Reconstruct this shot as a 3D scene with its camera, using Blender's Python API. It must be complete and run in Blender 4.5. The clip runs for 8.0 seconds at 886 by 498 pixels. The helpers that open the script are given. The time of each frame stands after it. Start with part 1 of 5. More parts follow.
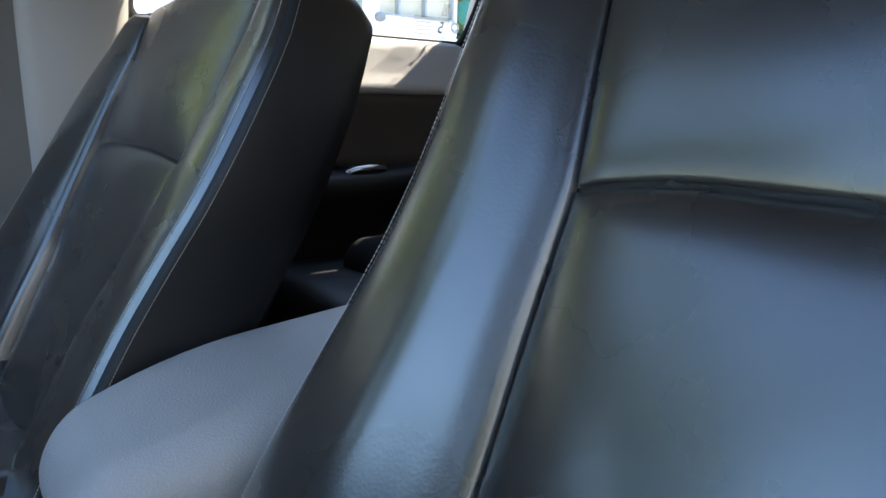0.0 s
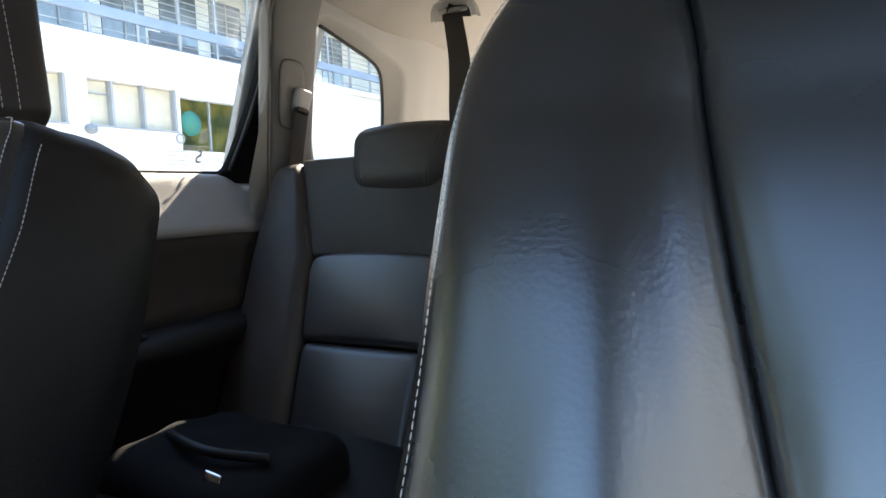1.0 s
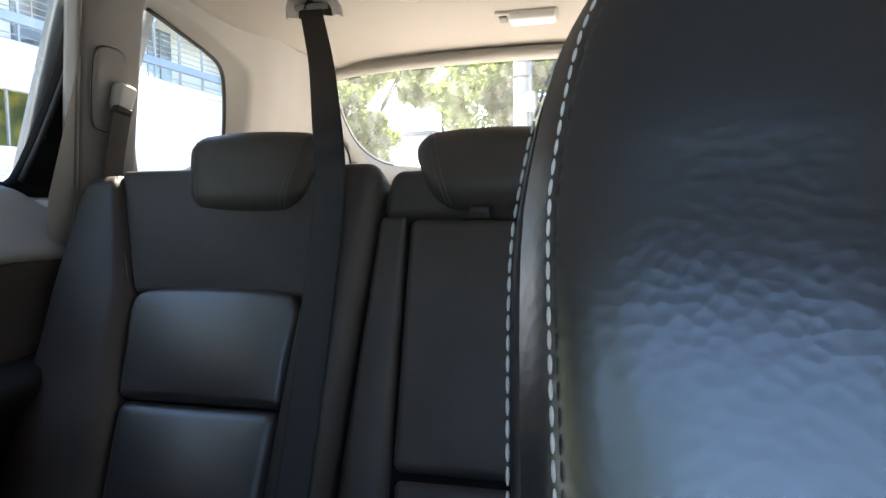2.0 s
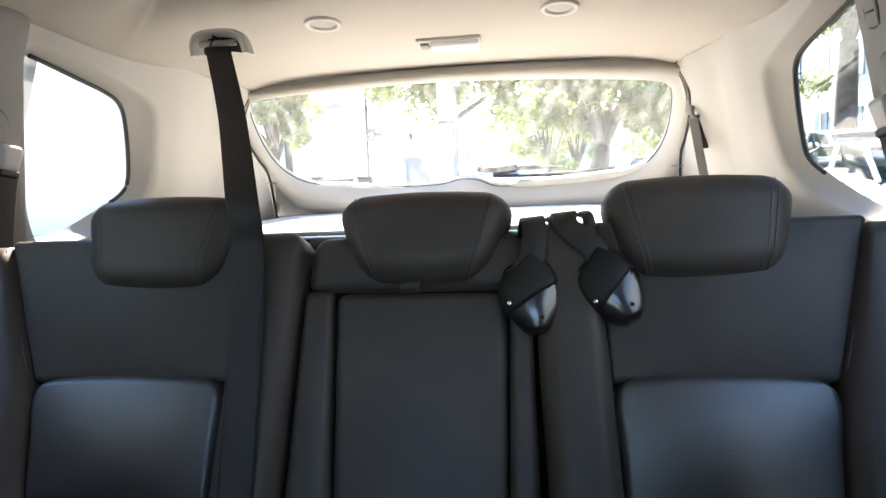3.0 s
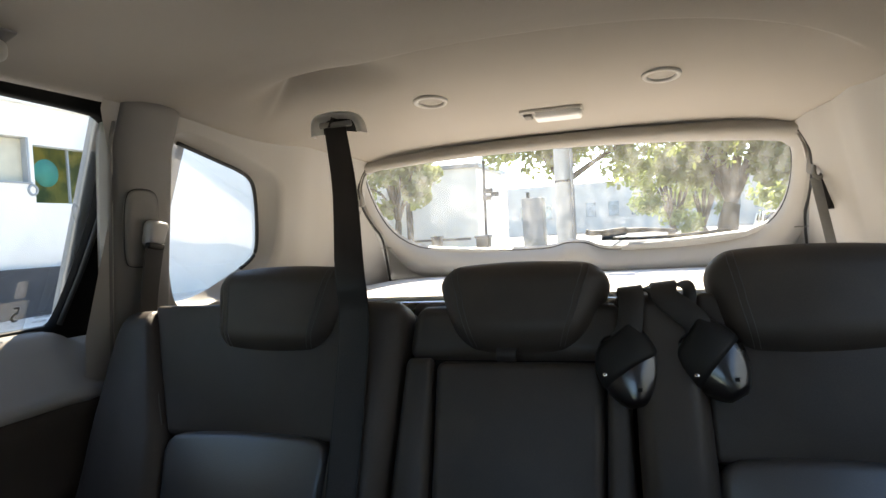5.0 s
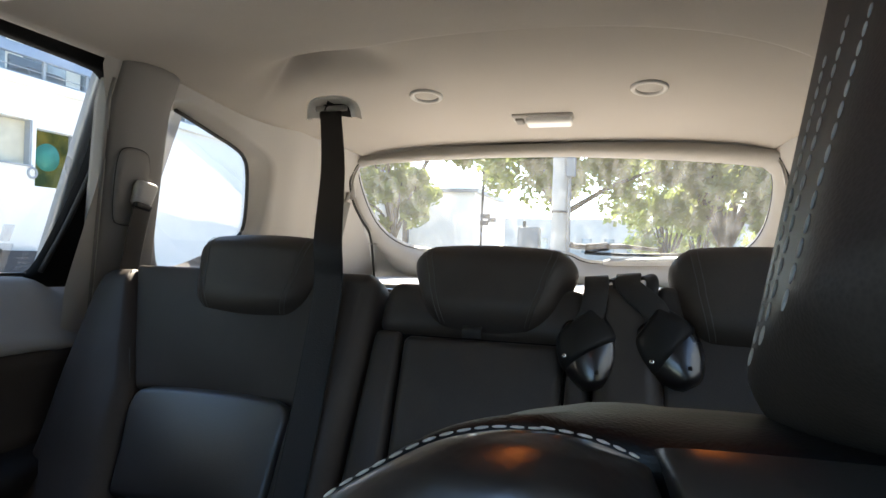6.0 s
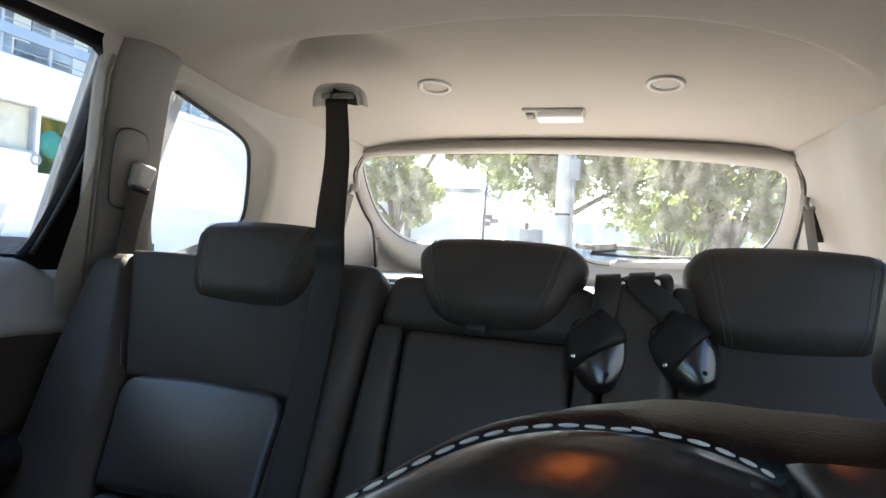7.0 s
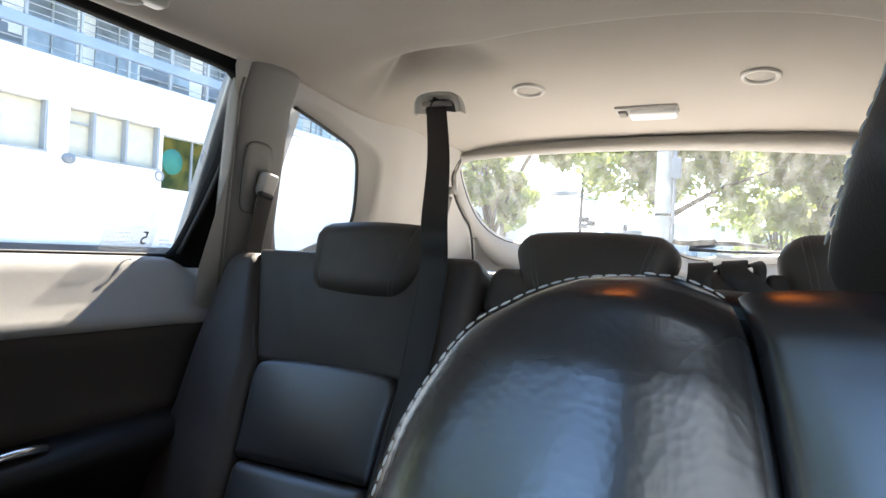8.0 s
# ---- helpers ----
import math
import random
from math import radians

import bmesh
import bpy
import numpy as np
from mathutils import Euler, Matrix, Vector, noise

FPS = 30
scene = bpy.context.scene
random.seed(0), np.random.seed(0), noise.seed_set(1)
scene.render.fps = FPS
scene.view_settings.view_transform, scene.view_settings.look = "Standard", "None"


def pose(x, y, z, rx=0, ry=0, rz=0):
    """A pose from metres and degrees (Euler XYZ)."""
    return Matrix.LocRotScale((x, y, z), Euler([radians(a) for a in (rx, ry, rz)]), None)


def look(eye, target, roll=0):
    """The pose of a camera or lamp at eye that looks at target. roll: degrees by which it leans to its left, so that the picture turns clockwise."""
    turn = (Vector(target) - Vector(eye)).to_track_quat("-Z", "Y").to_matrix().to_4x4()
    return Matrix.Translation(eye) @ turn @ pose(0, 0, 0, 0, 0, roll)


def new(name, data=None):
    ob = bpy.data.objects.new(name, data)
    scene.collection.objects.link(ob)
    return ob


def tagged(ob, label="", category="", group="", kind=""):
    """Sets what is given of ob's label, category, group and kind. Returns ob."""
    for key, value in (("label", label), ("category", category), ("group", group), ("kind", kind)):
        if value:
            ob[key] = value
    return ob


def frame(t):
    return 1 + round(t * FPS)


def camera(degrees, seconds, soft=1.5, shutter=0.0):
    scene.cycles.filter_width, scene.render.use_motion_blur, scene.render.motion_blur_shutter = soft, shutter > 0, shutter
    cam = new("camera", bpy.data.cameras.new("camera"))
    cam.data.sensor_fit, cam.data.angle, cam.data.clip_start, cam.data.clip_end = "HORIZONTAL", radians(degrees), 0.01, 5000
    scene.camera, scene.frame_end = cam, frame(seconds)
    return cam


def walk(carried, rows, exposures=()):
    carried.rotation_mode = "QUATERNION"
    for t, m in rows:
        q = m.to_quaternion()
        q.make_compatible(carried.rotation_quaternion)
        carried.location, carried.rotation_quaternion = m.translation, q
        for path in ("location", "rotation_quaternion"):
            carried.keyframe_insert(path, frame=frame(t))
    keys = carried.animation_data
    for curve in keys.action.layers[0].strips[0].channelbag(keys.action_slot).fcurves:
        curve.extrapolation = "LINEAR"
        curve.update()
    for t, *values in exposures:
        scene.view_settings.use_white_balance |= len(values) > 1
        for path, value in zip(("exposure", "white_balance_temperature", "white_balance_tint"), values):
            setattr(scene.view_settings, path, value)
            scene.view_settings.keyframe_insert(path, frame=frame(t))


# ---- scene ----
cam = camera(69.0, 8.0)
PATH = [
    (0, (0.5513, -1.3013, 1.0822), (-0.9594, -0.0728, 0.6254), 1.10),
    (0.2, (0.5186, -1.2962, 1.0764), (-0.8354, 0.1060, 0.6287), 0.44),
    (0.5, (0.4467, -1.2807, 1.0856), (-0.7497, 0.2912, 0.7728), 0.04),
    (0.7, (0.3835, -1.2573, 1.1014), (-0.6988, 0.4089, 0.8728), -0.82),
    (1, (0.3138, -1.2058, 1.1502), (-0.6340, 0.5480, 0.9892), -2.34),
    (1.2, (0.2885, -1.1828, 1.1911), (-0.6105, 0.6037, 1.1787), -1.78),
    (1.5, (0.2336, -1.1497, 1.1759), (-0.5220, 0.7019, 1.1552), -0.43),
    (1.7, (0.2176, -1.1107, 1.1679), (-0.4241, 0.7821, 1.0942), -0.34),
    (2.8, (0.1672, -1.0238, 1.3109), (-0.1038, 0.9431, 1.0699), -2.23),
    (3, (0.1922, -1.0106, 1.3421), (-0.0817, 0.9546, 1.0907), -2.61),
    (3.5, (0.2127, -0.9835, 1.4069), (-0.0241, 0.9837, 1.1351), -4.65),
    (4, (0.2280, -0.9648, 1.4457), (-0.0103, 1.0051, 1.1954), -5.66),
    (4.5, (0.2150, -0.9632, 1.4347), (-0.0437, 1.0114, 1.2509), -5.86),
    (5, (0.2314, -1.0297, 1.3603), (-0.3913, 0.8701, 1.3062), -3.35),
    (5.2, (0.2413, -1.0552, 1.3452), (-0.4334, 0.8272, 1.3829), -1.62),
    (6.3, (0.2705, -1.0417, 1.2781), (-0.3141, 0.8709, 1.2884), 2.42),
    (6.5, (0.2646, -1.0300, 1.2861), (-0.3252, 0.8811, 1.2919), 2.00),
    (7, (0.2495, -1.0143, 1.2752), (-0.3595, 0.8907, 1.2928), 3.56),
    (7.5, (0.2499, -1.0460, 1.2567), (-0.5120, 0.8023, 1.2006), 3.91),
    (8, (0.2751, -1.0929, 1.2551), (-0.6071, 0.7019, 1.2720), 2.74),
]
walk(cam, [(t, look(eye, target, roll)) for t, eye, target, roll in PATH], [(0.0, 2.7, 7350, 10), (0.5, 2.9, 7350, 10), (1.0, 2.75, 7700, 10), (1.7, 2.8, 7700, 10), (3.0, 3.15, 7350, 10), (4.0, 2.55, 7550, 10), (4.5, 2.45, 7800, 10), (5.0, 2.2, 8000, 10), (6.5, 2.4, 7350, 10), (8.0, 2.75, 7200, 10)])

SKY, SUNLIGHT = 0.20, 4.0

# ---- world and sun ----
SUN = Vector((-0.14, 0.78, 0.74)).normalized()
world = bpy.data.worlds.new("world")
scene.world = world
world.use_nodes = True
wn = world.node_tree.nodes
sky = wn.new("ShaderNodeTexSky")
sky.sky_type, sky.sun_disc = "NISHITA", False
sky.dust_density, sky.ozone_density = 0.1, 4.5
sky.sun_elevation, sky.sun_rotation = math.asin(SUN.z), math.atan2(SUN.x, SUN.y)
world.node_tree.links.new(sky.outputs[0], wn["Background"].inputs[0])
wn["Background"].inputs[1].default_value = SKY
sun = new("sun", bpy.data.lights.new("sun", "SUN"))
sun.data.energy, sun.data.angle, sun.data.color = SUNLIGHT, radians(0.6), (1.0, 0.95, 0.87)
sun.matrix_world = look((0, 0, 30), Vector((0, 0, 30)) - SUN)


# ---- materials ----
def mat(name, base, rough=0.6, metal=0.0, vary=0.15, scale=6.0, bump=0.0, grain=300.0, spec=0.5, coat=0.0, second=None, kind="noise", rvary=0.08, coat_rough=None):
    """A surface with broad stains and fine grain."""
    m = bpy.data.materials.new(name)
    m.use_nodes = True
    n, l = m.node_tree.nodes, m.node_tree.links
    b = n["Principled BSDF"]
    b.inputs["Metallic"].default_value = metal
    b.inputs["Specular IOR Level"].default_value = spec
    b.inputs["Coat Weight"].default_value = coat
    b.inputs["Coat Roughness"].default_value = 0.05 if coat_rough is None else coat_rough
    co = n.new("ShaderNodeTexCoord")
    broad = n.new("ShaderNodeTexNoise")
    broad.inputs["Scale"].default_value, broad.inputs["Detail"].default_value = scale, 5
    l.new(co.outputs["Object"], broad.inputs["Vector"])
    fine = n.new("ShaderNodeTexVoronoi" if kind == "cells" else "ShaderNodeTexNoise")
    fine.inputs["Scale"].default_value = grain
    l.new(co.outputs["Object"], fine.inputs["Vector"])
    ramp = n.new("ShaderNodeValToRGB")
    two = second or tuple(c * (1 - vary) for c in base)
    ramp.color_ramp.elements[0].color, ramp.color_ramp.elements[1].color = (*two, 1), (*(c * (1 + vary * 0.5) for c in base), 1)
    ramp.color_ramp.elements[0].position, ramp.color_ramp.elements[1].position = 0.35, 0.65
    l.new(broad.outputs[0], ramp.inputs[0])
    mix = n.new("ShaderNodeMixRGB")
    mix.blend_type, mix.inputs[0].default_value = "MULTIPLY", min(1.0, vary * 1.5)
    l.new(ramp.outputs[0], mix.inputs[1])
    l.new(fine.outputs[0], mix.inputs[2])
    l.new(mix.outputs[0], b.inputs["Base Color"])
    rr = n.new("ShaderNodeMapRange")
    rr.inputs["To Min"].default_value, rr.inputs["To Max"].default_value = max(0.02, rough - rvary), min(1, rough + rvary)
    l.new(broad.outputs[0], rr.inputs["Value"])
    l.new(rr.outputs[0], b.inputs["Roughness"])
    if bump:
        bp = n.new("ShaderNodeBump")
        bp.inputs["Strength"].default_value, bp.inputs["Distance"].default_value = bump, 0.0015
        l.new(fine.outputs[0], bp.inputs["Height"])
        l.new(bp.outputs[0], b.inputs["Normal"])
    return m


def glass(name, tint=(0.93, 0.96, 0.95), gloss=0.5, dust=0.0):
    """A thin pane: clear, with a mirror film by its angle and some dust."""
    m = bpy.data.materials.new(name)
    m.use_nodes = True
    n, l = m.node_tree.nodes, m.node_tree.links
    n.remove(n["Principled BSDF"])
    clear, shine, fres, mix = n.new("ShaderNodeBsdfTransparent"), n.new("ShaderNodeBsdfGlossy"), n.new("ShaderNodeFresnel"), n.new("ShaderNodeMixShader")
    clear.inputs[0].default_value = (*tint, 1)
    shine.inputs["Roughness"].default_value = 0.01
    fres.inputs[0].default_value = 1.45
    scale = n.new("ShaderNodeMath")
    scale.operation, scale.inputs[1].default_value = "MULTIPLY", gloss
    l.new(fres.outputs[0], scale.inputs[0])
    l.new(scale.outputs[0], mix.inputs[0])
    l.new(clear.outputs[0], mix.inputs[1])
    l.new(shine.outputs[0], mix.inputs[2])
    last = mix
    if dust:
        co, no, ra, di, m2 = n.new("ShaderNodeTexCoord"), n.new("ShaderNodeTexNoise"), n.new("ShaderNodeMapRange"), n.new("ShaderNodeBsdfTranslucent"), n.new("ShaderNodeMixShader")
        di.inputs[0].default_value = (0.7, 0.7, 0.68, 1)
        mp = n.new("ShaderNodeMapping")
        mp.inputs["Scale"].default_value = (5, 2, 2)
        l.new(co.outputs["Object"], mp.inputs[0])
        l.new(mp.outputs[0], no.inputs["Vector"])
        no.inputs["Scale"].default_value, no.inputs["Detail"].default_value = 7, 8
        ra.inputs["From Min"].default_value, ra.inputs["From Max"].default_value = 0.45, 0.75
        ra.inputs["To Min"].default_value, ra.inputs["To Max"].default_value = dust * 0.3, dust
        l.new(no.outputs[0], ra.inputs[0])
        l.new(ra.outputs[0], m2.inputs[0])
        l.new(mix.outputs[0], m2.inputs[1])
        l.new(di.outputs[0], m2.inputs[2])
        last = m2
    l.new(last.outputs[0], n["Material Output"].inputs[0])
    return m


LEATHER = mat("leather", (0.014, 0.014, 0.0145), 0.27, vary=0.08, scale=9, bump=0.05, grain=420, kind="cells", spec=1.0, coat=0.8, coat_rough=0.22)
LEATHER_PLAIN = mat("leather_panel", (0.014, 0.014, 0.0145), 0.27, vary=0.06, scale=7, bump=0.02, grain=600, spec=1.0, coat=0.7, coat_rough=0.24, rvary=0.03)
LEATHER_HEAD = mat("headrest_leather", (0.052, 0.045, 0.041), 0.50, vary=0.2, scale=9, bump=0.08, grain=900, kind="cells", spec=0.30)
LEATHER_DARK = mat("black_vinyl", (0.007, 0.007, 0.0075), 0.50, vary=0.25, scale=8, bump=0.12, grain=800, kind="cells", spec=0.4)
LEATHER_REAR = mat("rear_leather", (0.060, 0.049, 0.043), 0.50, vary=0.2, scale=7, bump=0.12, grain=800, kind="cells", spec=0.32)
INSERT = mat("perforated_leather", (0.038, 0.034, 0.033), 0.42, vary=0.15, scale=5, bump=0.15, grain=500, kind="cells", spec=1.0, coat=0.25, coat_rough=0.36)
SHELL = mat("black_carpet_shell", (0.006, 0.006, 0.0065), 0.8, vary=0.3, scale=12, bump=0.4, grain=600, spec=0.15)
LINER = mat("headliner_fabric", (0.375, 0.343, 0.308), 0.95, vary=0.05, scale=2.5, bump=0.25, grain=900, spec=0.1)
TRIM = mat("beige_grey_plastic", (0.38, 0.36, 0.33), 0.55, vary=0.05, scale=3, bump=0.2, grain=1100, spec=0.35)
TRIM_LIGHT = mat("pale_grey_plastic", (0.47, 0.45, 0.42), 0.45, vary=0.04, scale=3, bump=0.15, grain=1100, spec=0.4)
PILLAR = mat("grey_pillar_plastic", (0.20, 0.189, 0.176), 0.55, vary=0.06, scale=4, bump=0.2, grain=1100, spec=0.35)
DOORTOP = mat("door_top_plastic", (0.32, 0.305, 0.285), 0.6, vary=0.06, scale=3, bump=0.25, grain=800, spec=0.35)
DOORLOW = mat("door_panel_fabric", (0.060, 0.051, 0.045), 0.8, vary=0.12, scale=5, bump=0.3, grain=700, spec=0.2)
BLACK = mat("black_plastic", (0.008, 0.008, 0.0085), 0.55, spec=0.35, vary=0.2, scale=8, bump=0.2, grain=900)
RUBBER = mat("black_rubber", (0.010, 0.010, 0.010), 0.65, vary=0.2, scale=10)
GLOSS = mat("gloss_black_shell", (0.010, 0.0085, 0.009), 0.28, vary=0.1, scale=6, spec=0.7, coat=0.6, rvary=0.04)
WEBBING = mat("belt_webbing", (0.022, 0.0195, 0.0195), 0.62, vary=0.2, scale=10, bump=0.5, grain=500, spec=0.45)
WEB_GREY = mat("grey_webbing", (0.26, 0.255, 0.25), 0.75, vary=0.15, scale=10, bump=0.5, grain=500, spec=0.3)
BELTGREY = mat("grey_belt_webbing", (0.055, 0.051, 0.048), 0.75, vary=0.15, scale=10, bump=0.5, grain=500, spec=0.3)
THREAD = mat("pale_thread", (0.50, 0.48, 0.45), 0.7, vary=0.15, scale=40)
THREAD_DIM = mat("grey_thread", (0.085, 0.085, 0.085), 0.7, vary=0.15, scale=40)
GRILLE = mat("speaker_cloth", (0.40, 0.37, 0.33), 0.9, vary=0.1, scale=20, bump=0.6, grain=500)
LENS = mat("lamp_lens", (0.80, 0.79, 0.77), 0.25, vary=0.03, scale=8)
SHELFCLOTH = mat("pale_cargo_cover", (0.72, 0.71, 0.70), 0.7, vary=0.06, scale=4, bump=0.25, grain=700, spec=0.2)
CONSOLE = mat("grey_console_vinyl", (0.30, 0.30, 0.30), 0.5, vary=0.06, scale=5, bump=0.3, grain=500, kind="cells", spec=0.4)
CARPET = mat("floor_carpet", (0.02, 0.02, 0.021), 0.95, vary=0.3, scale=10, bump=0.5, grain=500)
METAL = mat("polished_metal", (0.7, 0.7, 0.7), 0.2, metal=1.0, vary=0.05, scale=8)
BODYPAINT = mat("body_paint", (0.30, 0.31, 0.33), 0.3, metal=0.4, vary=0.05, coat=0.6)
SIDEGLASS = glass("side_glass", (0.94, 0.96, 0.95), 0.12)
REARGLASS = glass("rear_glass", (0.95, 0.97, 0.96), 0.07, dust=0.12)
WINDGLASS = glass("front_glass", (0.92, 0.96, 0.95), 0.5)
STICKER = mat("sticker_film", (0.78, 0.78, 0.77), 0.5, vary=0.05)
PAPER = mat("white_paper", (0.80, 0.80, 0.79), 0.8, vary=0.04)
INK = mat("sticker_ink", (0.16, 0.16, 0.17), 0.6, vary=0.1)
BAGCLOTH = mat("black_bag_fabric", (0.006, 0.006, 0.0065), 0.85, vary=0.3, scale=9, bump=0.3, grain=700, spec=0.15)
nt = STICKER.node_tree
thin, both = nt.nodes.new("ShaderNodeBsdfTransparent"), nt.nodes.new("ShaderNodeMixShader")
both.inputs[0].default_value = 0.82
nt.links.new(nt.nodes["Principled BSDF"].outputs[0], both.inputs[1])
nt.links.new(thin.outputs[0], both.inputs[2])
nt.links.new(both.outputs[0], nt.nodes["Material Output"].inputs[0])


# ---- building helpers ----
def thing(name, label, category, at=(0, 0, 0), group="", kind=""):
    ob = new(name)
    ob.location = at
    ob.empty_display_size = 0.05
    return tagged(ob, label, category, group, kind)


def part(name, bm, material, parent=None, label="", smooth=True):
    """Links a bmesh as one mesh object under a thing or a part; world coordinates."""
    bmesh.ops.recalc_face_normals(bm, faces=bm.faces)
    me = bpy.data.meshes.new(name)
    bm.to_mesh(me)
    bm.free()
    me.materials.append(material)
    if smooth:
        me.shade_smooth()
    ob = new(name, me)
    if parent:
        base = Vector(parent.location) if parent.parent is None else Vector(parent.location) + Vector(parent.parent.location)
        me.transform(Matrix.Translation(-base))
        ob.parent = parent
    return tagged(ob, label)


def single(name, bm, material, label, category, group="", kind="", smooth=True):
    return tagged(part(name, bm, material, None, "", smooth), label, category, group, kind)


def axis(h, r, k, m):
    """Sample places along an axis of half-length h: k in each rounded end, m between."""
    ends = [h - r + r * math.tan(math.pi / 4 * i / k) for i in range(1, k + 1)]
    mid = list(np.linspace(-(h - r), h - r, m + 1))
    return [-e for e in reversed(ends)] + mid + ends


def rbox(size, r, n=(6, 6, 6), k=4, warp=None, bm=None):
    """A box with rounded edges about the origin, warped point by point."""
    bm = bm or bmesh.new()
    half = [v / 2 for v in size]
    r = min(r, *(h * 0.98 for h in half))
    ax = [axis(h, r, k, m) for h, m in zip(half, n)]
    seen = {}

    def vert(i, j, l):
        key = (i, j, l)
        if key not in seen:
            q = [ax[0][i], ax[1][j], ax[2][l]]
            inner = Vector([max(-(h - r), min(h - r, c)) for h, c in zip(half, q)])
            d = Vector(q) - inner
            p = inner + d.normalized() * r if d.length > 1e-9 else inner
            seen[key] = bm.verts.new(warp(p) if warp else p)
        return seen[key]

    L = [len(a) - 1 for a in ax]
    for a, b, c in ((0, 1, 2), (1, 2, 0), (2, 0, 1)):
        for side in (0, L[c]):
            for i in range(L[a]):
                for j in range(L[b]):
                    quad = []
                    for di, dj in ((0, 0), (1, 0), (1, 1), (0, 1)):
                        idx = [0, 0, 0]
                        idx[a], idx[b], idx[c] = i + di, j + dj, side
                        quad.append(vert(*idx))
                    bm.faces.new(quad)
    return bm


def curve_points(pts, steps=8, closed=False):
    """A smooth line through points (Catmull-Rom)."""
    pts = [Vector(p) for p in pts]
    n, out = len(pts), []
    for i in range(n if closed else n - 1):
        g = lambda j: pts[j % n] if closed else pts[max(0, min(n - 1, j))]
        a, b, c, d = g(i - 1), g(i), g(i + 1), g(i + 2)
        for q in range(steps):
            t = q / steps
            out.append(0.5 * (2 * b + (c - a) * t + (2 * a - 5 * b + 4 * c - d) * t * t + (3 * b - a - 3 * c + d) * t ** 3))
    if not closed:
        out.append(pts[-1])
    return out


def tube(pts, r, sides=8, closed=False, bm=None):
    bm = bm or bmesh.new()
    rings, n = [], len(pts)
    up = Vector((0.3, 0.2, 0.93))
    for i, p in enumerate(pts):
        a = pts[(i - 1) % n] if closed else pts[max(0, i - 1)]
        b = pts[(i + 1) % n] if closed else pts[min(n - 1, i + 1)]
        t = (Vector(b) - Vector(a)).normalized()
        u = t.cross(up)
        u = u.normalized() if u.length > 1e-4 else Vector((1, 0, 0))
        w = t.cross(u)
        rad = r[i] if isinstance(r, (list, tuple)) else r
        rings.append([bm.verts.new(Vector(p) + (u * math.cos(q) + w * math.sin(q)) * rad) for q in (2 * math.pi * s / sides for s in range(sides))])
    for i in range(n if closed else n - 1):
        x, y = rings[i], rings[(i + 1) % n]
        for s in range(sides):
            bm.faces.new((x[s], x[(s + 1) % sides], y[(s + 1) % sides], y[s]))
    if not closed:
        bm.faces.new(rings[0])
        bm.faces.new(rings[-1])
    return bm


def strip(pts, sides, width, thick, bm=None):
    """A flat band along points; sides: its width's direction at each point, or one for all."""
    bm = bm or bmesh.new()
    n, rings = len(pts), []
    for i, p in enumerate(pts):
        p = Vector(p)
        t = (Vector(pts[min(n - 1, i + 1)]) - Vector(pts[max(0, i - 1)])).normalized()
        s = Vector(sides[i] if isinstance(sides, list) else sides)
        s = (s - t * s.dot(t)).normalized()
        o = t.cross(s)
        w = width[i] if isinstance(width, list) else width
        rings.append([bm.verts.new(p + s * (a * w / 2) + o * (b * thick / 2)) for a, b in ((-1, -0.5), (-0.94, -1), (0.94, -1), (1, -0.5), (1, 0.5), (0.94, 1), (-0.94, 1), (-1, 0.5))])
    for a, b in zip(rings, rings[1:]):
        for q in range(8):
            bm.faces.new((a[q], a[(q + 1) % 8], b[(q + 1) % 8], b[q]))
    bm.faces.new(rings[0])
    bm.faces.new(rings[-1])
    return bm


def loft(rings, closed=True, bm=None, cap=False):
    """A skin over rings of equally many points."""
    bm = bm or bmesh.new()
    vs = [[bm.verts.new(p) for p in ring] for ring in rings]
    n = len(vs[0])
    for a, b in zip(vs, vs[1:]):
        for i in range(n if closed else n - 1):
            bm.faces.new((a[i], a[(i + 1) % n], b[(i + 1) % n], b[i]))
    if cap:
        bm.faces.new(vs[0])
        bm.faces.new(vs[-1])
    return bm


def sheet(f, us, vs, thick=None, bm=None):
    """A surface f(u, v) over a grid; thick: a vector that gives it a back."""
    bm = bm or bmesh.new()
    sides = [Vector((0, 0, 0))] + ([Vector(thick)] if thick else [])
    grids = [[[bm.verts.new(Vector(f(u, v)) + o) for v in vs] for u in us] for o in sides]
    for g in grids:
        for a, b in zip(g, g[1:]):
            for i in range(len(vs) - 1):
                bm.faces.new((a[i], a[i + 1], b[i + 1], b[i]))
    if thick:
        f0, f1 = grids
        nu, nv = len(us), len(vs)
        rim = [(i, 0) for i in range(nu)] + [(nu - 1, j) for j in range(1, nv)] + [(i, nv - 1) for i in range(nu - 2, -1, -1)] + [(0, j) for j in range(nv - 2, 0, -1)]
        for (i, j), (k, l) in zip(rim, rim[1:] + rim[:1]):
            bm.faces.new((f0[i][j], f0[k][l], f1[k][l], f1[i][j]))
    return bm


def box(x0, x1, y0, y1, z0, z1, r=0.004, bm=None, k=2):
    c = Vector(((x0 + x1) / 2, (y0 + y1) / 2, (z0 + z1) / 2))
    return rbox((x1 - x0, y1 - y0, z1 - z0), r, (1, 1, 1), k, lambda p: p + c, bm)


